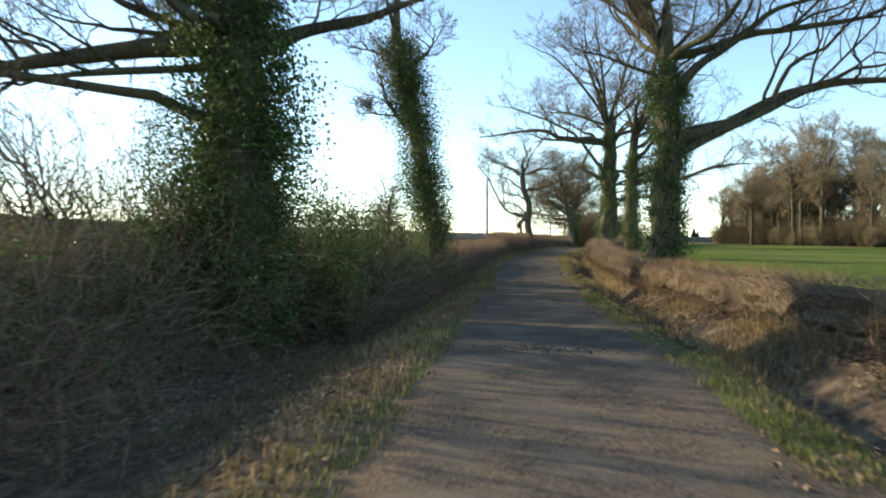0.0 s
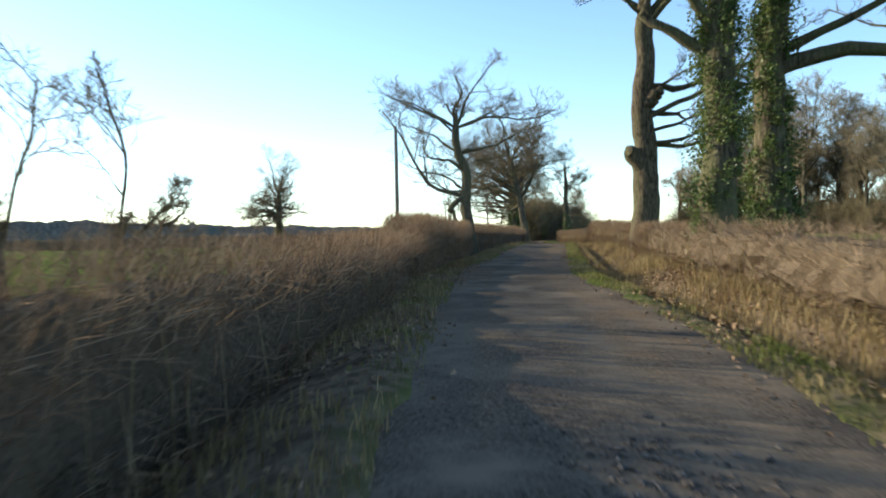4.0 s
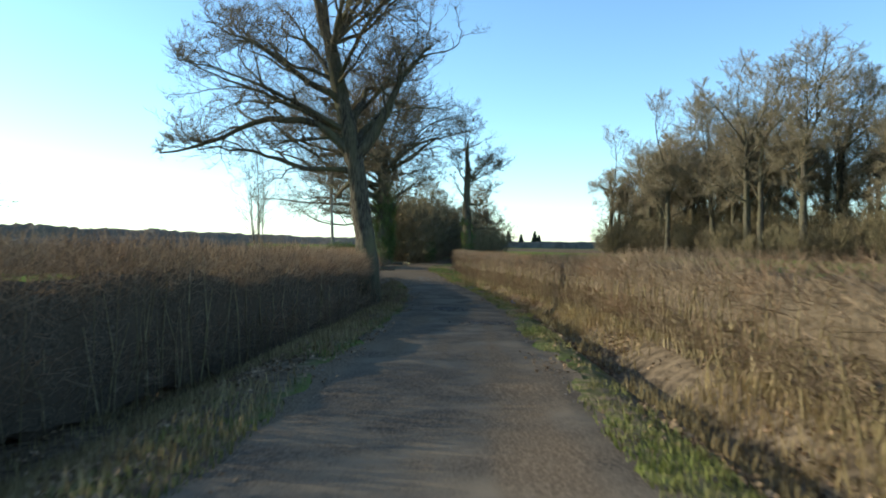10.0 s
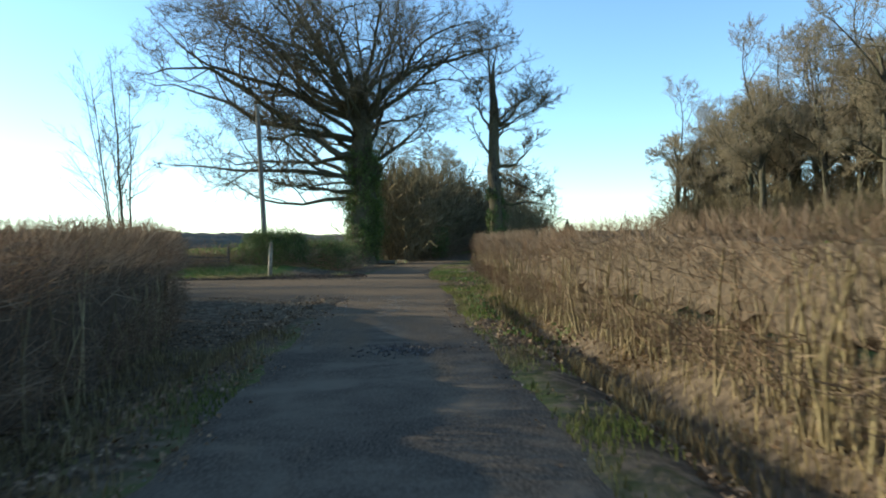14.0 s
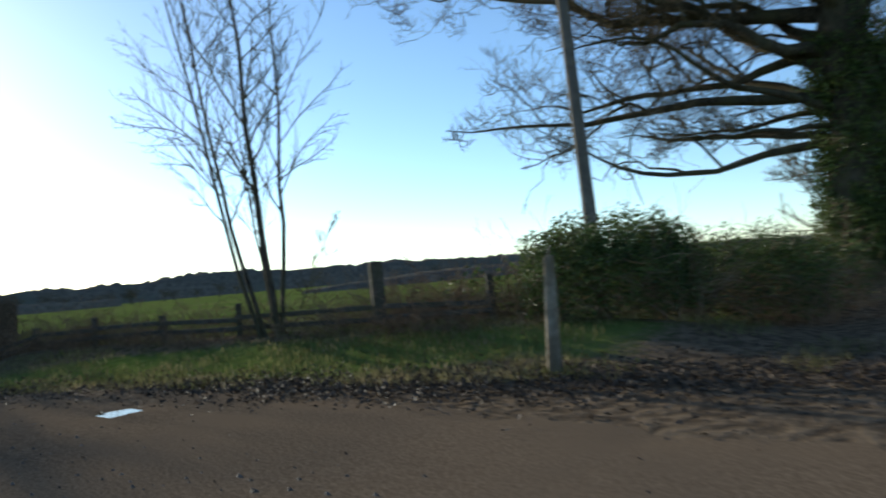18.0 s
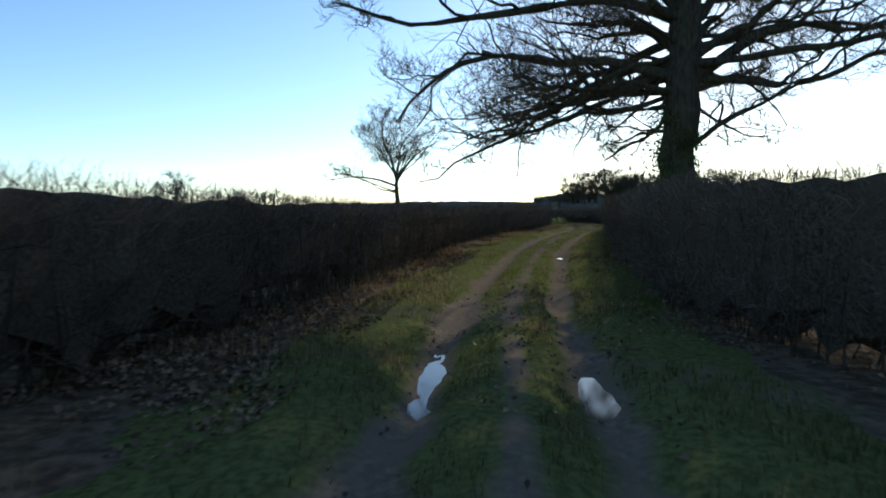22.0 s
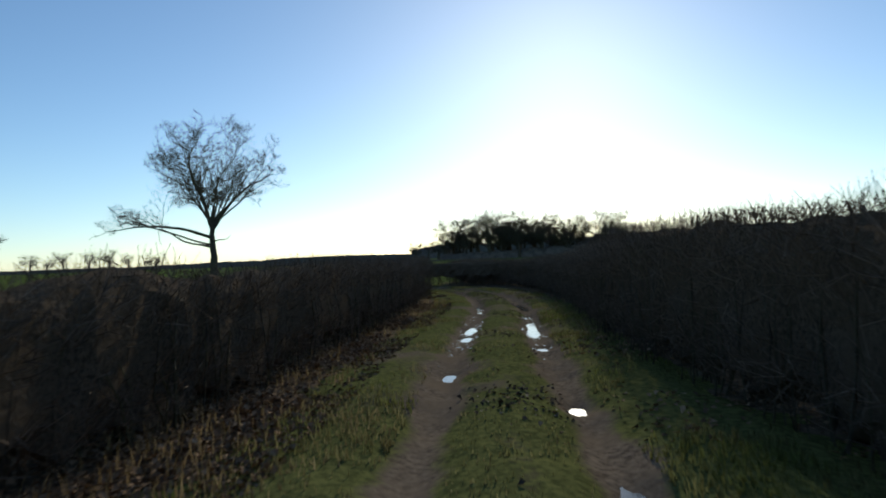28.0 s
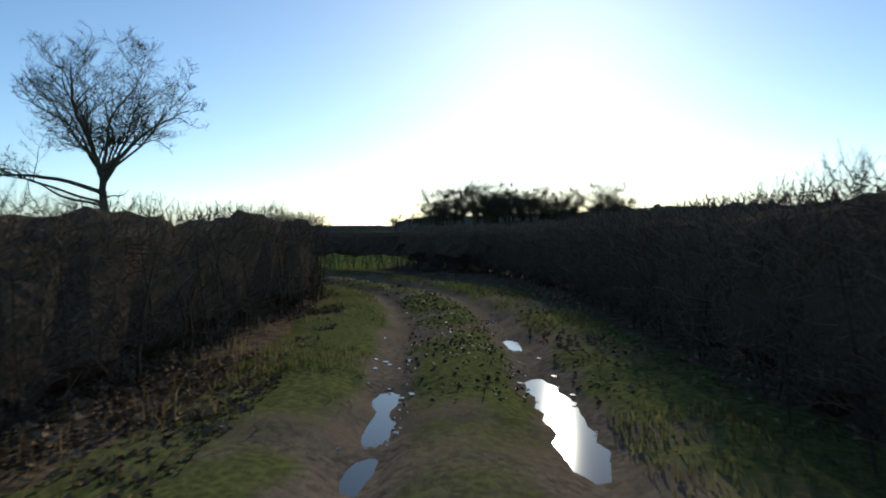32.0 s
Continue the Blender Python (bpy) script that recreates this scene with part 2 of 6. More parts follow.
def resample(line, step):
    line = np.array(line, float)
    s = np.concatenate([[0], np.cumsum(np.linalg.norm(np.diff(line, axis=0), axis=1))])
    q = np.arange(0, s[-1], step)
    out = np.stack([np.interp(q, s, line[:, k]) for k in range(line.shape[1])], 1)
    w = max(3, int(4 / step) | 1)
    pad = np.concatenate([np.repeat(out[:1], w // 2, 0), out, np.repeat(out[-1:], w // 2, 0)])
    kern = np.hanning(w + 2)[1:-1]
    kern /= kern.sum()
    sm = np.stack([np.convolve(pad[:, k], kern, "valid") for k in range(line.shape[1])], 1)
    return sm


def side_of(x, y, line):
    """Distance to a polyline (plus to its right), and how far along it, for flat arrays of places."""
    d = unit(np.gradient(line, axis=0))
    s, along = np.empty(len(x)), np.empty(len(x))
    for i in range(0, len(x), 40000):
        p = np.stack([x[i:i + 40000], y[i:i + 40000]], 1)
        dx = p[:, None, 0] - line[None, :, 0]
        dy = p[:, None, 1] - line[None, :, 1]
        k = np.argmin(dx * dx + dy * dy, 1)
        r = np.arange(len(p))
        s[i:i + 40000] = np.hypot(dx[r, k], dy[r, k]) * np.where(dx[r, k] * d[k, 1] - dy[r, k] * d[k, 0] > 0, 1, -1)
        along[i:i + 40000] = k
    return s, along


# ---- the plan ----
LANE = resample([(-1.6, -25), (0.0, -6), (1.05, 5.4), (1.75, 12), (2.45, 19.4), (3.3, 26), (4.0, 33), (4.9, 38.6), (6.65, 50.3), (7.8, 54.7), (9.15, 59.6), (10.6, 65.1), (12.35, 71.4), (14.2, 78.5), (16.0, 84.3), (18.5, 93.2), (20.8, 101), (22.1, 106.5), (23.3, 112.3), (24.8, 121.8), (26.0, 128), (26.8, 134), (28.0, 141), (30.2, 149), (33.0, 156), (37.5, 166), (44, 180), (52, 200)], 0.5)
TRACK = resample([(24.5, 131), (21.0, 135.2), (16.5, 137.3), (12, 138.2), (8, 139.0), (2.75, 140.35), (-2.2, 141.6), (-6.6, 143.0), (-15.2, 145.9), (-23, 149.2), (-31.4, 152.6), (-36.6, 154.8), (-43.4, 157.8), (-45.8, 158.6), (-50, 160.0), (-55, 161.0), (-61, 160.2), (-68, 157)], 0.5)
HEDGE_LANE_WEST = [(-7.5, -22), (-7.0, -6), (-6.6, 6), (-6.2, 14), (-3.4, 24), (-0.9, 30), (0.5, 34.5), (1.5, 39.5), (4.3, 55), (6.5, 65), (8.4, 75), (9.7, 84), (12.9, 91), (15.6, 97), (18.2, 104), (19.8, 112), (20.5, 119), (20.0, 125.5), (17.6, 129.6), (12.8, 132.6), (8.2, 134.0), (4.7, 135.2), (-2.6, 137.9), (-7.2, 139.7), (-19.5, 143.7), (-31, 148.7), (-45.9, 155.0), (-55, 158.6), (-62, 157.6), (-68, 154)]
HEDGE_LANE_EAST = [(4.6, -22), (5.0, 0), (5.9, 13), (6.5, 23), (7.2, 28), (8.3, 38.5), (10.5, 48), (12.6, 56), (14.5, 60.6), (16.7, 74), (18.5, 80), (21.8, 90.8), (24.2, 99), (26.6, 111), (28.3, 122), (29.2, 127), (30.6, 134), (31.6, 138.5)]
HEDGE_TRACK_NORTH = [(5.2, 147.2), (4.2, 145.2), (1.8, 144.0), (-2.0, 144.4), (-8.8, 146.9), (-17.4, 149.9), (-21.2, 151.5), (-31, 155.2), (-40.8, 159.6), (-44.2, 161.0), (-48, 162.5), (-53, 164.3), (-60, 165.5), (-70, 165.5)]
# puddles: place along the track, rut (1 north, -1 south), length, width
WET = ((1.9, -1, 2.6, .5), (2.5, 1, 2.2, .55), (-14, 1, .8, .35), (-25.4, 1, .7, .3), (-36.4, 1, 2.0, .5), (-38.6, 1, 1.7, .5), (-40.6, 1, .9, .4), (-44.2, 1, 3.4, 1.1), (-47.8, 1, 1.0, .4), (-49.9, 1, .9, .35), (-22.2, -1, .6, .25), (-37.6, -1, 1.8, .42), (-35.9, -1, .9, .35), (-42.8, -1, .8, .3), (-44.4, -1, 1.7, .45), (-30.8, -1, .6, .25), (-28.5, 1, .5, .25), (-33.2, 1, .7, .3))
HOLLOWS = []
for wx, side, wa, wb in WET:
    q = int(np.argmin(np.abs(TRACK[:, 0] - wx)))
    dq = unit(TRACK[q + 1] - TRACK[q - 1])
    HOLLOWS.append((TRACK[q, 0] + dq[1] * .75 * side, TRACK[q, 1] - dq[0] * .75 * side, wa, wb, math.atan2(dq[1], dq[0])))
HOLLOWS += [(17.3, 138.6, .5, .3, 2.8), (10.4, 137.7, .6, .35, 2.8), (8.9, 138.1, .7, .35, 2.8)]
LEVELS = np.array([(0, -30, 0), (0.5, 8, -0.08), (1.6, 19, -0.22), (2.5, 28, -0.19), (5.2, 45, 0.24), (8.3, 57, 0.35), (12.8, 73, 0.5), (15.2, 81, 0.54), (18, 91, 0.39), (20, 97.5, 0.18), (22, 104, -0.04), (23.3, 111, -0.16), (26, 124, -0.25), (22, 135, -0.26), (15, 137.5, -0.2), (8, 139, -0.34), (0, 141, -0.46), (-10, 144, -0.42), (-23, 149, -0.27), (-30, 152, -0.43), (-39, 156, -0.58), (-60, 160, -0.6), (-110, 150, 0.2), (-300, 100, 1.5), (80, 180, 0.4), (60, 60, 0.4), (-40, 60, 0.3), (110, 330, 0.6)])


def smooth01(v, a, b):
    q = np.clip((v - a) / (b - a), 0, 1)
    return q * q * (3 - 2 * q)


def height(x, y, full=False):
    """The ground's height: gentle rise and fall along the way, ditches beside the lane, ruts in the track, the bank at the fence."""
    x, y = np.atleast_1d(np.asarray(x, float)), np.atleast_1d(np.asarray(y, float))
    num, den = np.zeros(len(x)), np.zeros(len(x))
    for lx, ly, lz in LEVELS:
        w = 1 / ((x - lx) ** 2 + (y - ly) ** 2 + 30) ** 2
        num += w * lz
        den += w
    z = num / den
    s, k = side_of(x, y, LANE)
    lane = 1 - smooth01(y, 122, 130)
    west = 1 - smooth01(y, 100, 118)
    z += lane * west * (-0.75 * smooth01(-s, 2.0, 4.2) + 0.6 * smooth01(-s, 7, 14)) + lane * (1 - west) * (-0.25 * smooth01(-s, 1.9, 2.8) + 0.2 * smooth01(-s, 5, 9))
    z += lane * (-0.42 * np.exp(-((s - 2.75) / 0.45) ** 2) + 0.12 * np.exp(-((s - 3.8) / 0.7) ** 2))
    z += 0.05 * lane * np.exp(-((np.abs(s) - 1.85) / 0.28) ** 2)
    t, kt = side_of(x, y, TRACK)
    on = smooth01(16.0 - x, 0, 10) * (np.abs(t) < 6)
    z += on * (-0.11 * np.exp(-((np.abs(t) - 0.75) / 0.26) ** 2) + 0.05 * np.exp(-(t / 0.35) ** 2) + 0.05 * np.exp(-((np.abs(t) - 1.5) / 0.4) ** 2))
    z += 0.5 * np.exp(-((y - 145 + 0.1 * (x - 12)) / 1.7) ** 2) * smooth01(x, 5, 8) * (1 - smooth01(x, 22, 27))
    for hx, hy, ha, hb, hq in HOLLOWS:
        m = (np.abs(x - hx) < 5) & (np.abs(y - hy) < 5)
        if m.any():
            c, s1 = math.cos(hq), math.sin(hq)
            u, w = (x[m] - hx) * c + (y[m] - hy) * s1, (y[m] - hy) * c - (x[m] - hx) * s1
            z[m] -= 0.06 * np.exp(-(u / (.5 * ha)) ** 4 - (w / (.6 * hb)) ** 2)
    far = np.hypot(x - 0, y - 100)
    z += 0.35 * smooth01(far, 60, 200) * np.sin(x * 0.011 + 1) * np.sin(y * 0.009)
    if full:
        return z, s, t
    return z


def lift(p, dz=0.0):
    return np.column_stack([p[:, 0], p[:, 1], height(p[:, 0], p[:, 1]) + dz])


# ---- ground, lane, track ----
def spread(lo, hi, step, reach):
    out, d, v = [], step, hi
    while v < reach:
        d *= 1.35
        v += d
        out.append(v)
    low, d, v = [], step, lo
    while v > -reach:
        d *= 1.35
        v -= d
        low.append(v)
    return np.array(low[::-1] + list(np.arange(lo, hi + 0.01, step)) + out)


def near_lines(x, y, lines):
    d = np.full(len(x), 1e9)
    for ln in lines:
        d = np.minimum(d, np.abs(side_of(x, y, resample(ln, 1.0))[0]))
    return d


def noise2(x, y, f, seed=0):
    """Smooth random field of about plus and minus one, f waves in 6 m."""
    out = np.zeros(len(x))
    for o, amp in ((1.0, 0.75), (2.3, 0.45), (4.7, 0.25)):
        tab = np.random.default_rng(seed * 7 + int(o * 10)).uniform(-1.6, 1.6, (128, 128))
        u, v = x * f * o / 6 * 2 + 17.3, y * f * o / 6 * 2 + 9.1
        i, j = np.floor(u).astype(int), np.floor(v).astype(int)
        a, b = u - i, v - j
        a, b = a * a * (3 - 2 * a), b * b * (3 - 2 * b)
        t = lambda p, q: tab[p % 128, q % 128]
        out += amp * (t(i, j) * (1 - a) * (1 - b) + t(i + 1, j) * a * (1 - b) + t(i, j + 1) * (1 - a) * b + t(i + 1, j + 1) * a * b)
    return out


gx, gy = spread(-75, 50, 0.5, 4200), spread(-28, 185, 0.5, 4200)
GX, GY = np.meshgrid(gx, gy)
fx, fy = GX.ravel(), GY.ravel()
gz, ls, ts = height(fx, fy, True)
inner = (fx > -70) & (fx < 48) & (fy > -24) & (fy < 182)
hd = near_lines(fx, fy, [HEDGE_LANE_WEST, HEDGE_LANE_EAST, HEDGE_TRACK_NORTH])
litter = np.exp(-(hd / np.where(fy > 130, 1.75, 2.4)) ** 2) * inner
litter = np.maximum(litter, 0.55 * inner * (np.abs(np.abs(ls) - 1.95) < 0.5) * (fy < 140))
litter = np.maximum(litter, inner * np.exp(-((ls - 3.0) / 1.0) ** 2) * (fy < 128))
litter = np.maximum(litter, inner * smooth01(-ls, 1.55, 1.8) * (1 - smooth01(-ls, 4.6, 6)) * (fy < 126) * 0.92)
litter = np.maximum(litter, inner * 0.75 * np.exp(-((np.hypot(fx - 30, fy - 158)) / 11) ** 2))
litter = np.maximum(litter, inner * 0.97 * smooth01(fy, 134, 135.5) * (1 - smooth01(fy + 0.4 * noise2(fx, fy, 1.2, 77), 141.2, 142.0)) * (fx > 3) * (fx < 31))
litter = np.maximum(litter, inner * 0.8 * smooth01(fy, 143.2, 144.2) * (1 - smooth01(fy, 146.4, 147.2)) * (fx > 3) * (fx < 27))
litter = np.maximum(litter, inner * 0.9 * (fy > 137) * (fy < 172) * smooth01(-ls, 1.3, 1.6) * (1 - smooth01(-ls, 4, 6)))
litter = np.maximum(litter, inner * 0.97 * np.exp(-(np.hypot(fx - 20.5, fy - 127.5) / 7.5) ** 4))
litter = np.maximum(litter, ((fx > 70) & (fx < 210) & (fy > 95) & (fy < 300) & (fy + 2.2 * (fx - 82) > 160)) * 0.9)
litter = np.maximum(litter, inner * smooth01(-ls, 1.9, 2.6) * (1 - smooth01(-ls, 8, 11)) * (1 - smooth01(fy, 34, 44)))
litter = np.maximum(litter, inner * 0.78 * smooth01(np.abs(ts), 1.9, 2.5) * (1 - smooth01(np.abs(ts), 4.5, 6)) * (fx < 9) * (fx > -66))
litter = np.maximum(litter, inner * 0.85 * smooth01(ls, 1.4, 1.9) * (1 - smooth01(ls, 4.4, 5.5)) * (fy > 112) * (fy < 152))
litter = np.clip(litter + inner * 0.12 * noise2(fx, fy, 1.5, 31), 0, 1)
gz = gz + 0.02 * noise2(fx, fy, 2.2) * inner
gz -= 0.16 * ((np.abs(ls) < 1.25) & inner)
gz -= 0.3 * ((np.abs(ts) < 1.9) & inner & (fx < 20))
gz -= 0.16 * inner * (np.hypot((fx - 20) / 9.5, (fy - 135) / 3.6) < 0.8)
nx, ny = len(gx), len(gy)
i, j = np.meshgrid(np.arange(nx - 1), np.arange(ny - 1))
a = (j * nx + i).ravel()
ground = piece("ground", np.column_stack([fx, fy, gz]), np.stack([a, a + 1, a + nx + 1, a + nx], 1), M_GROUND, smooth=True)
tagged(ground, "green winter fields with brown leaf litter under the hedges", "ground", kind="structure")
at = ground.data.attributes.new("litter", "FLOAT", "POINT")
at.data.foreach_set("value", litter.astype(np.float32))


def strip(name, line, half, cols, material, label, attr, fn, dz=0.02, rough=0.0035, lo=0, hi=None):
    """A sheet along a line, laid on the ground, its edges tucked in; fn(side, x, y) gives the mask named attr."""
    line = line[lo:hi]
    d = unit(np.gradient(line, axis=0))
    nrm = np.stack([d[:, 1], -d[:, 0]], 1)
    off = np.linspace(-1, 1, cols)
    edge = 1 + (0.06 * noise2(line[:, 0], line[:, 1], 1.3, 3) + 0.05 * noise2(line[:, 0], line[:, 1], 5.5, 4))[:, None] * (np.abs(off)[None, :] ** 3)
    p = line[:, None, :] + nrm[:, None, :] * (off[None, :, None] * half * edge[:, :, None])
    x, y = p[:, :, 0].ravel(), p[:, :, 1].ravel()
    z = height(x, y) + dz + rough * noise2(x, y, 9, 5) + rough * 0.6 * noise2(x, y, 3, 6) - 0.055 * smooth01(np.tile(np.abs(off), len(line)), 0.8, 1.0) - 0.05 * (1 - smooth01(np.repeat(np.minimum(np.arange(len(line)), np.arange(len(line))[::-1]), cols), 0, 8)) - (0.013 * smooth01(y, 118, 126) if name == "road" else 0)
    n = len(line)
    i, j = np.meshgrid(np.arange(cols - 1), np.arange(n - 1))
    a = (j * cols + i).ravel()
    ob = piece(name, np.column_stack([x, y, z]), np.stack([a, a + 1, a + cols + 1, a + cols], 1), material, smooth=True)
    v = fn(np.tile(off * half, n), x, y)
    q = ob.data.attributes.new(attr, "FLOAT", "POINT")
    q.data.foreach_set("value", v.astype(np.float32))
    return tagged(ob, label, name.replace("_", " "), kind="structure")


def fine(line, step):
    s = np.arange(len(line)) * 0.5
    q = np.arange(0, s[-1], step)
    return np.stack([np.interp(q, s, line[:, k]) for k in range(2)], 1)


strip("road", fine(LANE, 0.25), 1.62, 27, M_LANE, "narrow muddy asphalt lane with a gravelly middle and broken edges", "mud",
      lambda s, x, y: np.clip(0.55 * np.exp(-((np.abs(s) - 1.5) / 0.25) ** 2) + 0.3 * np.exp(-((np.abs(s) - .75) / 0.3) ** 2) + 0.22 * noise2(x, y, 0.7, 8) + 0.2 * noise2(x, y, 2.6, 9) + 0.3 * noise2(s * 5, y * .22, 2.0, 41) + 0.75 * smooth01(y, 114, 126), 0, 1) + 0.4 * smooth01(y, 116, 128), dz=0.035, rough=0.0013)
strip("track", fine(TRACK, 0.2), 2.6, 53, M_TRACK, "rutted muddy farm track with grass between and beside the wheel ruts", "grass",
      lambda s, x, y: np.clip(1.05 - 1.3 * np.exp(-((np.abs(s) - 0.76) / 0.24) ** 2) - 0.95 * np.exp(-((s - 0.05) / 0.16) ** 2) * smooth01(x, -32, -20) + 0.34 * noise2(x, y, 2.0, 12) + .2 * noise2(x, y, 6.0, 13) - 0.36 * smooth01(-x, 24, 34), 0, 1) * smooth01(10 - x, 0, 7),
      dz=0.03, rough=0.015, lo=60)
# the wide muddy mouth of the track
APRON = resample([(29.5, 131.6), (26, 132.4), (22.5, 133.6), (19, 135.2), (14, 137.0), (10.5, 138.0)], 0.5)
strip("apron", fine(APRON, 0.25), 4.5, 37, M_APRON, "bare brown mud where the farm track leaves the lane", "mud",
      lambda s, x, y: np.clip(0.32 + 0.45 * noise2(x, y, 0.9, 21) + .55 * noise2(s * 3, x * .25, 2.0, 42) + 0.3 * (np.abs(s) > 2.4) + 0.5 * smooth01(14 - x, 0, 6), 0, 1) * smooth01(24.5 - x, 0, 5), dz=0.046, rough=0.003)


# ---- trees ----
def children(P, R, n, ratio, angle, K, wander, up, t0, rng, thin=0.62, rmin=0.004, fall=0.5):
    B, KP = R.shape
    idx = np.repeat(np.arange(B), n)
    t = t0 + (1 - t0) * (np.tile(np.arange(n), B) + rng.random(B * n)) / n
    f = t * (KP - 1) * 0.999
    i0 = f.astype(int)
    w = (f - i0)[:, None]
    pos = P[idx, i0] * (1 - w) + P[idx, i0 + 1] * w
    tan = unit(P[idx, i0 + 1] - P[idx, i0])
    rad = R[idx, i0] * (1 - w[:, 0]) + R[idx, i0 + 1] * w[:, 0]
    plen = np.linalg.norm(np.diff(P, axis=1), axis=2).sum(1)[idx]
    q = rng.normal(size=tan.shape)
    q = unit(q - (q * tan).sum(1, keepdims=True) * tan)
    ang = np.radians(angle) * rng.uniform(0.6, 1.3, len(t))[:, None]
    d = unit(tan * np.cos(ang) + q * np.sin(ang) + np.array([0, 0, up]))
    ln = plen * rng.uniform(*ratio, len(t)) * (1 - fall * t)
    out = np.empty((len(t), K, 3))
    out[:, 0] = pos
    for k in range(1, K):
        pos = pos + d * (ln / (K - 1))[:, None]
        out[:, k] = pos
        d = unit(d + wander * rng.normal(size=d.shape) + np.array([0, 0, up * 0.25]))
    r0 = np.maximum(np.minimum(rad * thin, ln * 0.035), rmin)
    return out, r0[:, None] * np.linspace(1, 0.3, K)[None, :] + rmin * 0.3


def limb_line(start, az, el, length, turn, rise, K, rng, wander=0.12):
    """A limb's line from its start: azimuth and elevation in degrees, and how they change along it."""
    pts, p = [np.array(start, float)], np.array(start, float)
    na = ne = 0.0
    for k in range(K - 1):
        t = k / (K - 1)
        na, ne = .55 * na + rng.normal() * wander * 75, .55 * ne + rng.normal() * wander * 60
        a, e = np.radians(az + turn * t + na), np.radians(max(el + rise * t + ne, -22))
        p = p + np.array([np.cos(a) * np.cos(e), np.sin(a) * np.cos(e), np.sin(e)]) * length / (K - 1)
        pts.append(p)
    return np.array(pts)


def leaf_cloud(centres, size, rng, droop=0.4):
    """Small pointed leaves of four corners at the places given."""
    n = len(centres)
    a = unit(rng.normal(size=(n, 3)) + np.array([0, 0, -droop]))
    b = unit(np.cross(a, rng.normal(size=(n, 3))))
    s = size * rng.uniform(0.6, 1.4, n)[:, None]
    c = np.cross(a, b) * 0.18
    v = np.stack([centres, centres + (a * 0.5 + b * 0.42 + c) * s, centres + a * s, centres + (a * 0.5 - b * 0.42 + c) * s], 1)
    return v.reshape(-1, 3), np.arange(4 * n).reshape(-1, 4)


def offshoots(P, R, n, ratio, angle, K, kink, up, t0, lobes, rng, thin, rmin, loose=1.1, open_in=1.0):
    """Side growth along B parent lines, alternating from side to side and crooked at every joint; what would leave the crown's lobes is kept short."""
    B, KP = R.shape
    idx = np.repeat(np.arange(B), n)
    k = np.tile(np.arange(n), B)
    t = t0 + (1.0 - t0) * (k + rng.uniform(.1, .9, B * n)) / n
    f = t * (KP - 1) * .999
    i0 = f.astype(int)
    w = (f - i0)[:, None]
    pos = P[idx, i0] * (1 - w) + P[idx, i0 + 1] * w
    tan = unit(P[idx, i0 + 1] - P[idx, i0])
    rad = R[idx, i0] * (1 - w[:, 0]) + R[idx, i0 + 1] * w[:, 0]
    plen = np.linalg.norm(np.diff(P, axis=1), axis=2).sum(1)[idx]
    q = unit(np.cross(tan, np.array([.05, .03, 1.]))) * np.where((k + idx) % 2, 1, -1)[:, None]
    q = q + rng.normal(size=tan.shape) * .55 + np.array([0, 0, .25])
    q = unit(q - (q * tan).sum(1, keepdims=True) * tan)
    ang = np.radians(angle) * rng.uniform(.65, 1.3, len(t))[:, None]
    d = unit(tan * np.cos(ang) + q * np.sin(ang) + np.array([0, 0, up]))
    ln = plen * rng.uniform(*ratio, len(t)) * (1 - .4 * t)
    tip = pos + d * ln[:, None]
    room = np.full(len(t), 1e9)
    here = np.full(len(t), 1e9)
    for c, half in lobes:
        room = np.minimum(room, np.linalg.norm((tip - c) / half, axis=1))
        here = np.minimum(here, np.linalg.norm((pos - c) / half, axis=1))
    over = room > loose + rng.normal(size=len(t)) * .09
    ln = np.where(over, ln * np.clip(.75 - .8 * (room - loose), .3, .75), ln)
    keep = ((here < loose + .45) | (rng.random(len(t)) < .25)) & (rng.random(len(t)) < np.clip(open_in + 1.1 * here ** 1.5, 0, 1))
    pos, d, ln, rad = pos[keep], d[keep], ln[keep], rad[keep]
    m = len(pos)
    out = np.empty((m, K, 3))
    out[:, 0] = pos
    for j in range(1, K):
        pos = pos + d * (ln / (K - 1))[:, None]
        out[:, j] = pos
        d = unit(d + kink * rng.normal(size=d.shape) + np.array([0, 0, up * .3]))
    r0 = np.maximum(np.minimum(rad * thin, ln * .0145 + rmin * .3), rmin)
    taper = np.linspace(1, .28, K)[None] ** .9
    return out, np.maximum(r0[:, None] * taper, rmin * .55)


def crooked(line, rng, amount):
    """Bends a line at two scales, more towards its end."""
    n = len(line)
    ln = np.linalg.norm(np.diff(line, axis=0), axis=1).sum()
    t = np.linspace(0, 1, n)[:, None]
    c = rng.normal(size=(max(3, n // 3), 3)) * amount * .075 * ln
    c[0] = 0
    slow = np.stack([np.interp(np.linspace(0, 1, n), np.linspace(0, 1, len(c)), c[:, j]) for j in range(3)], 1)
    fast = rng.normal(size=(n, 3)) * amount * .016 * ln
    fast[0] = 0
    return line + (slow + fast) * np.minimum(1, t * 3)


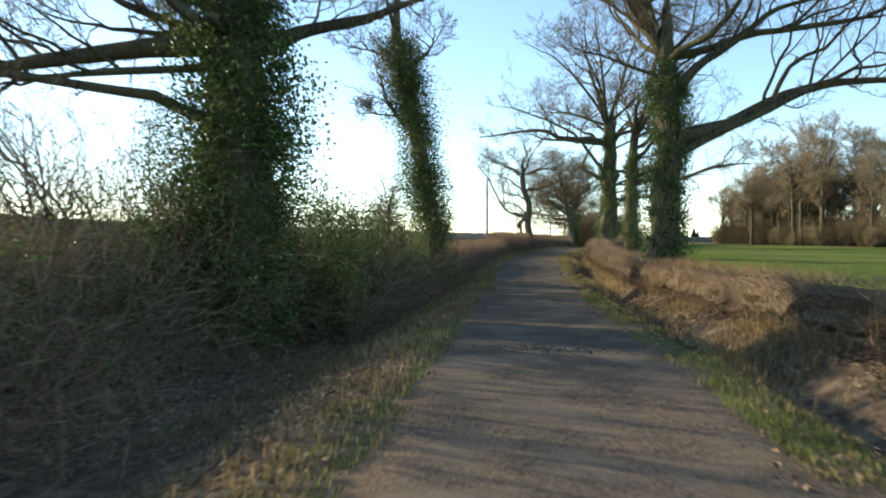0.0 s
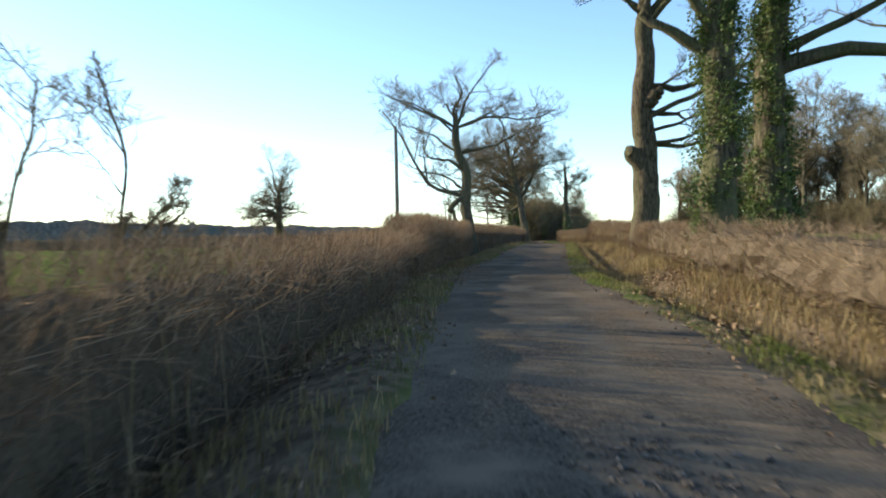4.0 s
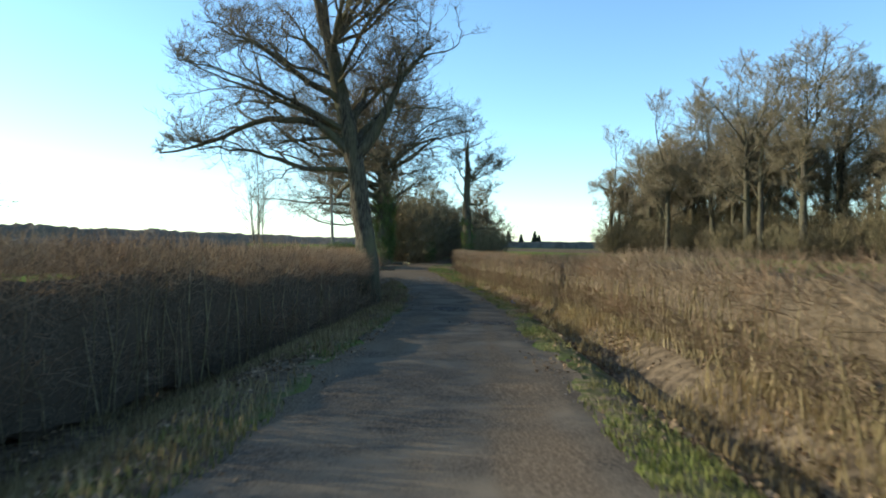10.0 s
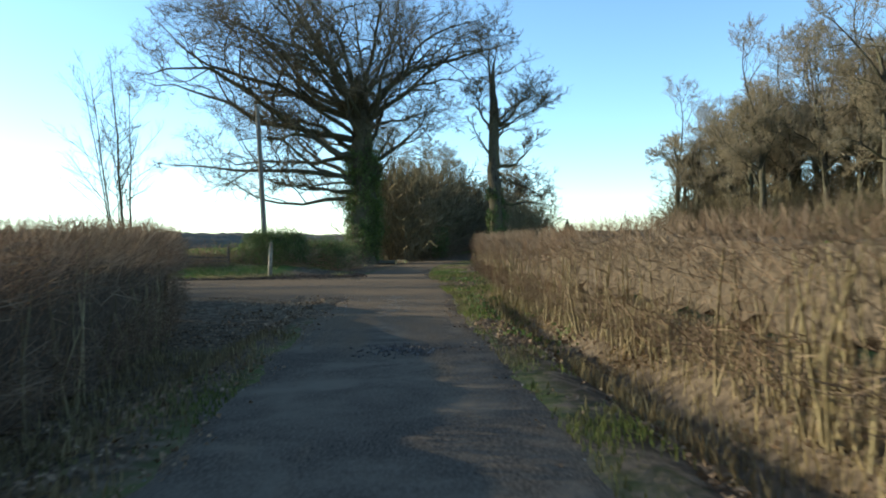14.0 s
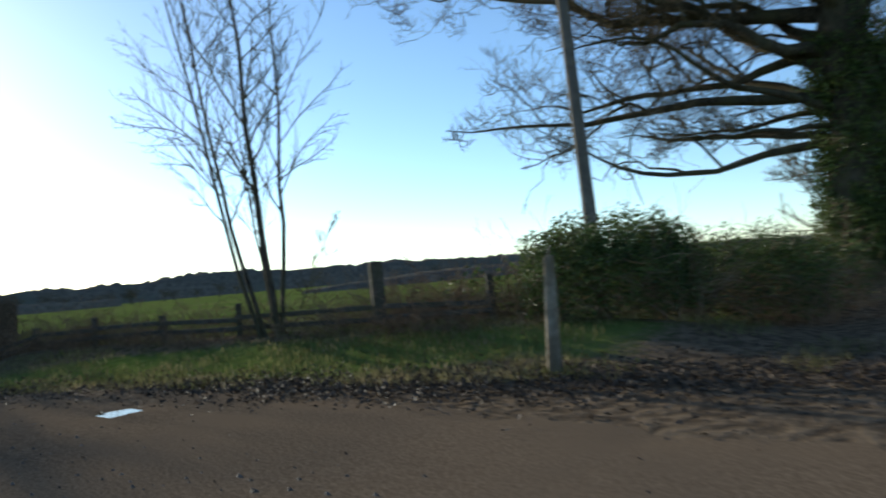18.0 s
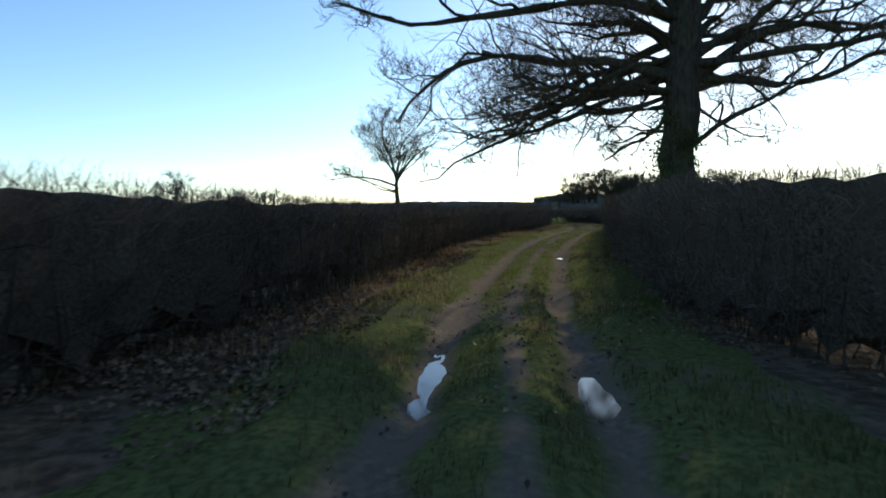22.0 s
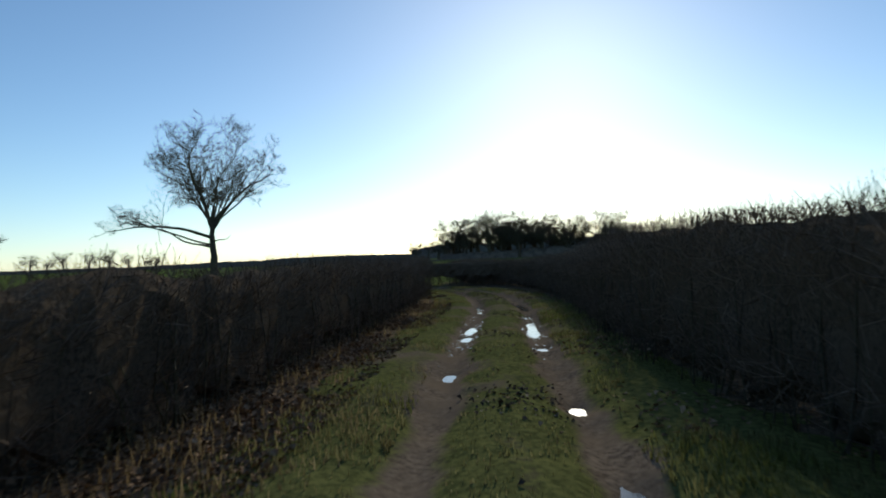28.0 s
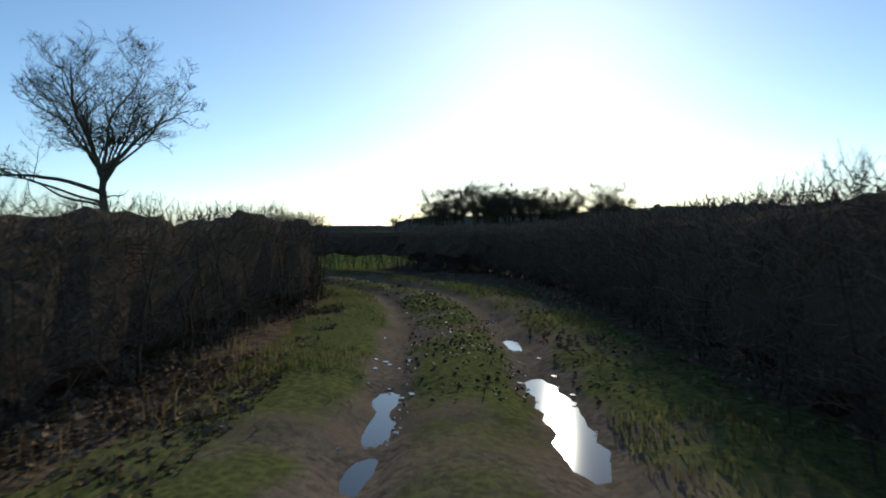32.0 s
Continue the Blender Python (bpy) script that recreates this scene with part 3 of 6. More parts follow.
def tree(name, label, place, trunk_h, trunk_r, limbs, seed, lean=(0, 0), crown=None, face=0, fill=1.0, wander=0.3, bark=None, twig=None, ivy=None, group="", tip=0.008, leader=0.35, taper=0.6, local=False,
         extra_limbs=(), sink=0.15, bend=None, guides=(), counts=(8, 6, 5, 4), up=.1, clear=.42):
    """A bare winter tree: trunk with its great boughs in one mesh, the finer crown in another, ivy in a third. crown: lobes (aside, behind, up, half width, half height), aside along the azimuth face."""
    rng = np.random.default_rng(seed)
    top = thing(name, label, "tree", group)
    base = np.array([0, 0, -sink]) if local else np.array([place[0], place[1], height(place[0], place[1])[0] - sink])
    K = 22
    tt = np.linspace(0, 1, K)
    tr = base + np.column_stack([lean[0] * tt ** 1.3, lean[1] * tt ** 1.3, trunk_h * tt])
    tr[2:, :2] += np.cumsum(rng.normal(size=(K - 2, 2)) * 0.03 * trunk_r / 0.4, 0)
    if bend:
        for z, dx, dy in bend:
            tr[:, :2] += np.exp(-((tr[:, 2:3] - base[2] - z) / 1.3) ** 2) * np.array([[dx, dy]])
    rr = trunk_r * (1 - (1 - taper) * tt) * (1 + 0.35 * np.exp(-tt * trunk_h / 0.4)) * (1 + rng.normal(size=K) * .025)
    # the trunk, fluted and knobbed
    v, f = tubes(tr[None], rr[None], 20)
    ring = v.reshape(K, 20, 3)
    a = np.arange(20) * 2 * np.pi / 20
    flute = 1 + .07 * np.exp(-tt * trunk_h / 1.2)[:, None] * np.sin(a * 5 + seed)[None] + .035 * rng.normal(size=(K, 20))
    v = (tr[:, None] + (ring - tr[:, None]) * flute[:, :, None]).reshape(-1, 3)
    chunks = [(v, f)]
    ca, sa = math.cos(radians(face)), math.sin(radians(face))
    turn = lambda p: np.array([(x * ca - y * sa, x * sa + y * ca, z) for x, y, z in p])
    lobes = [(turn([c[:3]])[0] + base, np.array([c[3], c[3], c[4]])) for c in crown]
    LK = 14
    lines, girth = [], []

    def add(line, g0, g1):
        far = np.concatenate([[0], np.cumsum(np.linalg.norm(np.diff(line, axis=0), axis=1))])
        q = np.linspace(0, far[-1], LK)
        lines.append(np.stack([np.interp(q, far, line[:, c]) for c in range(3)], 1))
        girth.append(np.linspace(g0, min(g1, .014 + .1 * g0), LK))

    for h, az, el, length, rf, tw, rise in limbs:
        q = min(int(round(h * (K - 1))), K - 1)
        ln = limb_line(tr[q], az, el, length * .8, tw, rise, LK, rng, wander * .5)
        add(crooked(ln, rng, wander), min(rr[q] * .55, .02 * length + .025), .016)
    for pts, g0, g1 in guides:
        pts = turn(pts) + base + np.array([0, 0, sink])
        pts[0] = tr[np.argmin(np.abs(tr[:, 2] - pts[0, 2]))]
        far = np.linspace(0, len(pts) - 1, LK)
        ln = np.stack([np.interp(far, np.arange(len(pts)), pts[:, c]) for c in range(3)], 1)
        ln[1:-1] = .5 * ln[1:-1] + .25 * (ln[2:] + ln[:-2])
        add(crooked(ln, rng, wander * 1.15), g0, g1)
    # boughs that fill the crown's lobes, leaving the trunk below the place they reach
    for c, half in lobes:
        for k in range(int(np.clip(round(fill * (half[0] ** 2 * half[2]) ** .6 / 3), 2, 16))):
            q = unit(rng.normal(size=3) + np.array([0, 0, .15])) * half * rng.uniform(.75, 1.02)
            end = c + q
            flat = np.hypot(*(end[:2] - tr[-1, :2]))
            z = np.clip(end[2] - flat * rng.uniform(.05, .6) - .1 * half[2], base[2] + trunk_h * rng.uniform(clear, clear + .2), tr[-1, 2])
            st = tr[int(np.argmin(np.abs(tr[:, 2] - z)))]
            t = np.linspace(0, 1, LK)[:, None]
            mid = st + (end - st) * np.array([.5, .5, rng.uniform(.3, .9)]) + rng.normal(size=3) * .07 * np.linalg.norm(end - st)
            ln = st * (1 - t) ** 2 + 2 * mid * t * (1 - t) + end * t * t
            size = np.linalg.norm(end - st)
            add(crooked(ln, rng, wander), min(trunk_r * taper * .5, .014 * size + .025), .016)
    if leader:
        ln = limb_line(tr[-1], rng.uniform(0, 360), 80, trunk_h * leader, 40, -10, LK, rng, wander * .4)
        add(ln, rr[-1] * .95, .03)
    P, R = np.array(lines), np.array(girth)
    R = R * (1 + .06 * rng.normal(size=R.shape))
    chunks.append(tubes(P, R, 9))
    fine_parts = []
    for lvl, n in enumerate(counts):
        P, R = offshoots(P, R, n, ((.4, .78), (.42, .8), (.42, .85), (.45, .95))[lvl], (50, 50, 50, 44)[lvl], (9, 6, 4, 3)[lvl], wander * (.75, .9, .9, .8)[lvl], up * (1, 1.1, 1.3, 1.6)[lvl], (.3, .2, .15, .1)[lvl], lobes, rng, .55, tip * (1.8, 1.4, 1, .7)[lvl], 1.06, (.6, .4, .3, .2)[lvl])
        (chunks if lvl == 0 else fine_parts).append(tubes(P, R, (6, 4, 3, 3)[lvl]))
    for pts, r0, r1 in extra_limbs:
        pts = np.array(pts, float) + base + np.array([0, 0, sink])
        pts = np.stack([np.interp(np.linspace(0, len(pts) - 1, 10), np.arange(len(pts)), pts[:, c]) for c in range(3)], 1)
        pts[1:-1] += rng.normal(size=(8, 3)) * .03
        rad = np.linspace(r0, r1, 10) * (1 + rng.normal(size=10) * .06)
        pts = np.concatenate([pts, pts[-1:] + (pts[-1:] - pts[-2:-1]) * .25, pts[-1:] + (pts[-1:] - pts[-2:-1]) * .3])
        chunks.append(tubes(pts[None], np.concatenate([rad, [r1 * .7, .01]])[None], 9))
    v, f = join(chunks)
    stem = piece("trunk", v, f, bark or M_BARK, top, smooth=True)
    v, f = join(fine_parts)
    piece("crown", v, f, twig or M_TWIG, top, smooth=True)
    if ivy:
        lo, hi, spreading, n, size = ivy
        m = max(24, int((hi - lo) * 26))
        hc, ac = rng.uniform(lo, hi, m), rng.uniform(0, 2 * np.pi, m)
        rc = spreading * rng.uniform(.2, .75, m) * (1 + .6 * (rng.random(m) < .15))
        k = rng.choice(m, n, p=rc / rc.sum())
        q = unit(rng.normal(size=(n, 3))) * (rng.random((n, 1)) ** .45) * rc[k, None]
        h = np.clip(hc[k] + q[:, 2] * 1.35, .05, None)
        t = np.clip(h / trunk_h, 0, 1)
        rad = np.interp(t, tt, rr) + rc[k] * .35
        c = base + np.column_stack([np.interp(t, tt, tr[:, 0] - base[0]) + np.cos(ac[k]) * rad + q[:, 0], np.interp(t, tt, tr[:, 1] - base[1]) + np.sin(ac[k]) * rad + q[:, 1], h])
        v, f = leaf_cloud(c, size, rng)
        piece("ivy", v, f, M_IVY, stem, "glossy dark green ivy")
    return top


# big ivy-clad trees of the first stretch
IVY = "tall winter oak smothered in dark glossy ivy beside the lane"
ALONG = "trees along the lane"
tree("oak_tree", IVY, (-4.3, 15.2), 9.0, 0.72, [(0.8, 100, 35, 6, .5, 20, 20), (0.7, 265, 12, 6.5, .45, -40, 10), (0.92, 40, 40, 6, .5, 30, 10)], 11, crown=((0, 0, 11.5, 7, 4), (-6, -1, 6.6, 3, 1.6), (4, 0, 9.5, 3, 2)), ivy=(0.1, 9.2, 1.15, 56000, 0.075), bark=M_BARK_DARK, group=ALONG, guides=[([(0, 0, 6.2), (-2, -.1, 6.25), (-3.8, -.3, 5.8), (-5.6, -.4, 6.1), (-7.2, -.5, 6.6)], .27, .1), ([(0, 0, 6.1), (1.5, 0, 6.4), (3.2, .2, 7.0), (4.6, .3, 7.8)], .22, .08), ([(-.2, 0, 5.9), (-3.9, -.3, 5.6), (-4.6, -.3, 5.0), (-4.7, -.3, 4.2), (-4.2, -.3, 3.5)], .1, .04)], wander=.36)
tree("oak_tree", IVY, (0.05, 26.9), 9.6, 0.34, [(0.6, 165, 48, 3.5, .6, 10, 20), (0.86, 60, 50, 4, .6, 20, 10)], 12, lean=(-1.7, 0.2), crown=((-2.2, 0, 11, 3.2, 2.6), (-3, 0, 8.2, 1.4, 1.4)), ivy=(0.1, 9.5, 1.0, 64000, 0.055), bark=M_BARK_DARK, group=ALONG, wander=.36)
tree("oak_tree", "broad bare oak with ivy up its trunk and long crooked limbs", (7.1, 23.8), 7.6, 0.5, [(0.95, 150, 50, 7, .55, 10, 10), (1.0, 80, 60, 6, .7, 20, 0), (0.95, -70, 40, 6, .45, 20, 10)], 13, lean=(-0.1, 0.1), crown=((0.5, 0, 12, 5.5, 4), (5, -1, 8, 4, 2.2), (-3, 0, 10, 2.5, 2.5)), ivy=(0.1, 7.4, 0.55, 26000, 0.06), group=ALONG, face=-17, guides=[([(0, 0, 4.6), (.9, 0, 5.1), (2.4, 0, 5.4), (3.5, 0, 5.9), (4.8, 0, 6.0), (6.6, 0, 6.5), (8, 0, 6.4)], .27, .08), ([(0, 0, 6.0), (1.2, 0, 7.2), (2.4, 0, 7.7), (3.4, 0, 8.6), (4.6, 0, 9)], .2, .07)], wander=.36)
tree("oak_tree", "bare twin-stemmed oak, ivy on the lower trunk", (10.9, 48.2), 8.8, 0.42, [(0.82, 140, 35, 6, .45, 20, -10), (0.92, 20, 35, 6, .5, 20, 10), (0.98, 220, 45, 6, .5, 20, 0)], 14, crown=((-.5, 0, 13, 5.5, 4), (-5, 0, 9.2, 4, 1.8), (3, 0, 11, 3, 2.5)), face=-15, ivy=(0.1, 8.2, 0.42, 16000, 0.065), group=ALONG, guides=[([(0, 0, 5.0), (-.9, 0, 5.4), (-1.6, 0, 5.8), (-1.5, 0, 6.6), (-.9, 0, 7.4)], .16, .06), ([(0, 0, 7.6), (-1.6, 0, 8.2), (-3.2, 0, 9.0), (-5, 0, 8.9), (-6.6, 0, 8.4), (-8.2, 0, 8.2)], .2, .05)], wander=.36)
tree("oak_tree", "bare oak with dull green ivy, close beside another", (12.9, 49.3), 8.2, 0.46, [(0.8, 20, 25, 7, .5, 10, 15), (0.9, -60, 35, 6, .5, 20, 10), (1.0, 80, 50, 6, .6, 10, 0)], 15, crown=((2, 0, 12, 5.5, 3.8), (5.5, -1, 7.4, 3.5, 1.8)), face=-15, ivy=(0.1, 7.2, 0.4, 14000, 0.065), group=ALONG, guides=[([(0, 0, 4.9), (1.2, 0, 5.3), (2.2, 0, 5.2), (3.4, 0, 5.5), (5, 0, 6.3), (7, 0, 6.2)], .22, .06)], wander=.36)
tree("oak_tree", "lopped old oak with deep-grooved bark and a sawn stub", (14.15, 60.9), 9.6, 0.55, [(0.72, -20, 8, 6.5, .4, 20, 5), (0.5, -10, -12, 5, .3, -20, 25), (0.62, 10, 5, 5, .35, 30, -10), (0.95, -60, 20, 6, .4, 20, 10), (.98, 170, 40, 5, .4, 0, 0)], 16, crown=((1.5, 0, 12.5, 5, 3), (4.5, -1, 7.5, 2.8, 1.8), (4, -.5, 5.2, 2.2, 1)), face=-15, group=ALONG, extra_limbs=[([(.05, 0, 3.3), (-.3, -.1, 3.75), (-.62, -.15, 4.1), (-.72, -.18, 4.15)], .42, .2), ([(.1, -.1, 6.0), (.35, -.4, 6.3), (.5, -.55, 6.45)], .3, .2)], wander=.36)
# the old pollard leaning over the hedge, with a torn-off limb hanging from it
tree("ash_tree", "gnarled half-dead ash with a torn limb hanging against its trunk", (10.38, 83.7), 9.4, 0.46, [(0.8, -10, 35, 2.5, .45, 20, 40), (0.99, 150, 62, 4, .5, 10, 0)], 17, lean=(-0.5, 0.1), bend=((6.4, .16, 0), (8.4, -.3, 0)), crown=((-3.6, 0, 6.5, 1.6, 1.8), (-4.6, 0, 9.6, 2.6, 2.6), (-6, 0, 11.5, 1.8, 1.6), (4.6, 0, 10.6, 3, 1.4), (0.2, 0, 12.5, 3.2, 2.6), (1.2, 0, 7.6, 1.4, 1.2)), face=-8, group=ALONG, bark=M_BARK_DARK, taper=.55, leader=.15, guides=[([(0, 0, 4.0), (-1.1, 0, 4.4), (-2.2, 0, 4.6), (-3.0, 0, 5.4), (-3.5, 0, 6.5), (-4.2, 0, 7.8), (-5.2, 0, 9.0), (-6.4, 0, 10.4)], .16, .03), ([(-.3, 0, 6.0), (-1.5, 0, 6.7), (-2.4, 0, 6.8), (-3.1, 0, 7.4), (-3.2, 0, 8.6)], .12, .03), ([(-.5, 0, 8.8), (.3, 0, 9.4), (1.5, 0, 9.7), (3.2, 0, 9.4), (5, 0, 9.6), (6.2, 0, 10.4)], .12, .03), ([(-.6, 0, 8.9), (-1.0, 0, 10.2), (-.6, 0, 11.4), (-.9, 0, 12.6)], .15, .04)], extra_limbs=[([(-.25, 0, 4.3), (-.9, -.1, 3.9), (-1.5, -.15, 3.3), (-1.55, -.15, 3.1)], .2, .2), ([(-1.35, -.15, 3.3), (-1.1, -.2, 2.4), (-.8, -.2, 1.4)], .13, .15)], sink=0.4, wander=.36)
tree("oak_tree", "tall bare oak with a leaning trunk in the hedge", (19.05, 105.1), 9.0, 0.38, [(0.62, 15, 48, 5.5, .4, 10, 10), (0.68, 60, 35, 5, .55, 20, 25), (0.78, 200, 35, 6, .45, -20, 0), (0.86, 110, 40, 5, .5, 10, 10), (0.96, 290, 45, 5, .5, 10, 10)], 18, lean=(-1.5, 0.5), crown=((-1.2, 0, 10.8, 4.9, 4.6), (-4.6, 0, 7.4, 2.7, 2.3), (-5.2, 0, 5.0, 2.2, 1.1), (2.2, 0, 8.6, 2.3, 3), (-1.0, 3.8, 4.8, 2.1, 1.5), (.6, 5, 6.8, 2.3, 1.5)), face=-12, group=ALONG, bark=M_BARK_DARK, guides=[([(-.6, 0, 5.6), (-.9, 1.4, 6.6), (-.8, 3, 6.6), (-1, 4.4, 5.6), (-1.2, 5.2, 4.4)], .12, .02), ([(-.6, 0, 6.4), (0, 2, 7.6), (.6, 4, 7.8), (.8, 6.2, 7)], .12, .02), ([(-.5, 0, 5.0), (-1.6, 0, 6.0), (-2.6, 0, 6.3), (-4, 0, 6.2), (-5.4, 0, 5.4), (-7.1, 0, 4.8)], .16, .04), ([(-.4, 0, 4.8), (.5, 0, 6.2), (1.0, 0, 7.6), (1.9, 0, 9.0)], .22, .08)], tip=.0075, counts=(9, 7, 5, 5), wander=.34, fill=1.4, clear=.5)
# the great oak at the fork
tree("oak_tree", "huge spreading bare oak, its trunk wrapped in ivy", (28.1, 156.0), 9.5, 0.88, [(0.3, -12, 66, 9, .4, 0, -8), (0.7, 200, 26, 10, .36, -20, -25), (0.76, 170, 32, 10, .36, 20, -10), (0.66, 5, 45, 8, .36, -10, 5), (0.8, -15, 45, 8, .4, 20, 0), (0.82, 230, 35, 9, .38, 20, 0), (0.84, 60, 40, 8, .38, 20, 5), (0.9, 130, 45, 9, .4, 20, 0), (0.95, 290, 45, 9, .42, 20, 0), (1.0, 190, 58, 9, .5, 20, -10), (1.0, 20, 62, 9, .5, -20, -10)], 19, lean=(0.3, 0), crown=((-2.5, 0, 15, 9.2, 6.5), (-10, -1, 12.5, 5.3, 4.2), (-8, 0, 7.4, 5.0, 1.9), (-6.5, 0, 6.2, 4.6, 1.0), (5.4, 0, 14, 4.8, 5)), face=-8, ivy=(0.1, 7.6, .8, 30000, 0.09), group="trees round the fork", bark=M_BARK_DARK, taper=.72, guides=[([(-.6, 0, 7.0), (-2.8, 0, 6.9), (-4.4, 0, 7.5), (-6.4, 0, 7.5), (-8, 0, 6.9), (-9.6, 0, 6.9)], .17, .05)], tip=.0105, counts=(9, 7, 5, 4), wander=.55, fill=1.05)
tree("oak_tree", "upright bare oak beside the sunken lane", (36.8, 154.0), 10.0, 0.5, [(0.62, 15, 20, 6, .5, 10, 25), (0.66, 175, 50, 4, .4, 10, 20), (0.75, 60, 35, 5, .45, 20, 15), (0.85, 190, 55, 4, .5, -10, 10), (0.9, 0, 45, 5, .5, 20, 10), (0.45, -10, 0, 5, .3, 10, 10)], 20, crown=((1.6, 0, 13.5, 3.9, 4.8), (3, 0, 9, 2.6, 1.6), (3, 0, 5.4, 2.2, 1.2)), face=-15, ivy=(.1, 5, .35, 6000, .09), group="trees round the fork", bark=M_BARK_DARK, tip=.013, wander=.34)
# the oak over the track
tree("oak_tree", "wide bare oak standing in the track hedge", (-10.4, 148.3), 7.6, 0.5, [(0.74, 225, 25, 6, .4, 30, -10), (0.7, 60, 28, 6.5, .4, 10, -15), (0.86, 270, 32, 7, .42, -20, -20), (0.85, 95, 36, 6.5, .42, 20, 0), (0.92, 190, 45, 6, .45, 20, 0), (0.98, 20, 52, 6, .5, 20, 0), (1.0, 300, 62, 6, .55, 10, 0), (1.0, 150, 60, 6, .55, 10, 0), ], 21, lean=(0.1, -0.1), crown=((0, 0, 11.5, 6.2, 4.5), (-5.4, 0, 7.4, 4.4, 2.6), (-5.6, -.6, 4.8, 3.0, 1.2), (5, 0, 6.9, 3.4, 2.2), (2.2, 0, 4.2, 2.2, .9), (-3, 0, 6.2, 3, 2.2), (3, 0, 5.8, 2.4, 1.6), (-2.6, 0, 4.2, 2.2, .8), (6.4, 0, 5.4, 2, .9), (-5.4, 1.1, 3.7, 1.9, 1.0), (-1.2, 2.6, 3.6, 1.5, .9), (-4, 5, 6.6, 2.6, 1.3), (1.5, 6, 7.2, 3, 1.8), (-5.8, 4.6, 3.9, 1.4, .9)), face=68, ivy=(1.0, 4.0, .5, 3500, .07), bark=M_BARK_DARK, taper=.8, guides=[([(0, 0, 5.4), (-2, 1.6, 5.6), (-4, 3.2, 5.0), (-5.6, 4.4, 4.0), (-6.5, 5.0, 3.2)], .1, .014), ([(0, 0, 5.2), (-2, .5, 5.4), (-3.6, .9, 4.9), (-5, 1.2, 4.0), (-6.2, 1.3, 3.2), (-7.3, 1.2, 2.6)], .11, .018), ([(0, 0, 3.6), (-.8, 1.5, 3.8), (-1.6, 3, 3.6)], .07, .015), ([(0, 0, 5.8), (1, 2.5, 7), (1.6, 5, 7.2), (1.2, 7, 6.8)], .15, .03), ([(0, 0, 5.0), (-2.2, 0, 5.5), (-3.4, 0, 5.2), (-4.6, 0, 5.3), (-6.9, 0, 4.6), (-8.2, 0, 3.9)], .17, .03), ([(0, 0, 6.4), (-1.6, 0, 7.1), (-3.2, 0, 6.8), (-5, 0, 7.0), (-7, 0, 6.5), (-9.6, 0, 7.0)], .18, .03), ([(0, 0, 4.4), (1.3, 0, 5.6), (2.8, 0, 6.1), (4.2, 0, 5.8), (6.2, 0, 6.0), (8.2, 0, 5.2)], .18, .03), ([(0, 0, 2.9), (1.2, 0, 3.8), (2.2, 0, 4.1), (3.6, 0, 4.9)], .1, .02), ([(0, 0, 4.2), (-1.4, 0, 4.1), (-3, 0, 4.4), (-4.6, 0, 3.7)], .08, .02)], tip=.0075, counts=(8, 6, 5, 4), wander=.44, fill=.8, clear=.6)
tree("ash_tree", "lone bare ash with one low sideways limb", (-104.5, 150.2), 5.6, 0.42, [(0.95, 265, 58, 8, .55, 10, 10), (1.0, 85, 66, 8, .6, 0, 0), (.66, 88, 12, 3.0, .25, 0, 0)], 22, crown=((0, 0, 12.8, 6.2, 5.0), (-4, 0, 10.5, 4.4, 3.0), (-9, 0, 6.4, 3.2, 1.5), (5, 0, 11, 3.6, 2.8)), face=92, leader=.6, bark=M_BARK_DARK, twig=M_BARK_DARK, tip=.013, counts=(11, 6, 5, 4), wander=.34, up=.1, fill=.5, clear=.5, guides=[([(0, 0, 4.2), (-2.4, 0, 5.0), (-5, 0, 5.7), (-8, 0, 5.6), (-11, 0, 4.6)], .2, .03), ([(0, 0, 5.0), (1.2, 0, 7.0), (3.6, 0, 9.6), (6, 0, 11.2)], .22, .04), ([(0, 0, 5.2), (-1.2, 0, 8.0), (-2.0, 0, 10.5), (-2.2, 0, 14.6)], .24, .04)])
# young many-stemmed ash by the fence
sap = thing("ash_sapling", "clump of slim bare ash stems growing through the fence", "tree")
srng = np.random.default_rng(31)
sp, sr = [], []
for dx, dy, az, el, ln, r in ((0.1, 0, 225, 86, 9.6, .085), (-.12, -.1, 231, 82, 9.0, .055), (-.2, -.15, 232, 79, 8.6, .05), (.15, .1, 230, 89, 8.8, .06), (.2, .15, 51, 64, 2.6, .02), (0, .1, 240, 84, 6, .035)):
    sp.append(limb_line((15.75 + dx, 144.3 + dy, height(15.75, 144.3)[0] - .1), az, el, ln, 10, 2, 12, srng, .05))
    sr.append(r * np.linspace(1, .15, 12))
sp, sr = np.array(sp), np.array(sr)
for stem_line, stem_girth in zip(sp, sr):
    v, f = tubes(stem_line[None], stem_girth[None], 7)
    piece("stem", v, f, M_BARK_DARK, sap, smooth=True)
P1, R1 = children(sp, sr, 17, (.2, .42), 46, 7, .1, .1, .26, srng, rmin=.005, thin=.5)
P2, R2 = children(P1, R1, 8, (.28, .5), 42, 5, .12, .14, .2, srng, rmin=.004)
P3, R3 = children(P2, R2, 4, (.3, .55), 42, 3, .15, .15, .2, srng, rmin=.0035)
v, f = join([tubes(P1, R1, 4), tubes(P2, R2, 3), tubes(P3, R3, 3)])
piece("crown", v, f, M_BARK_DARK, sap)


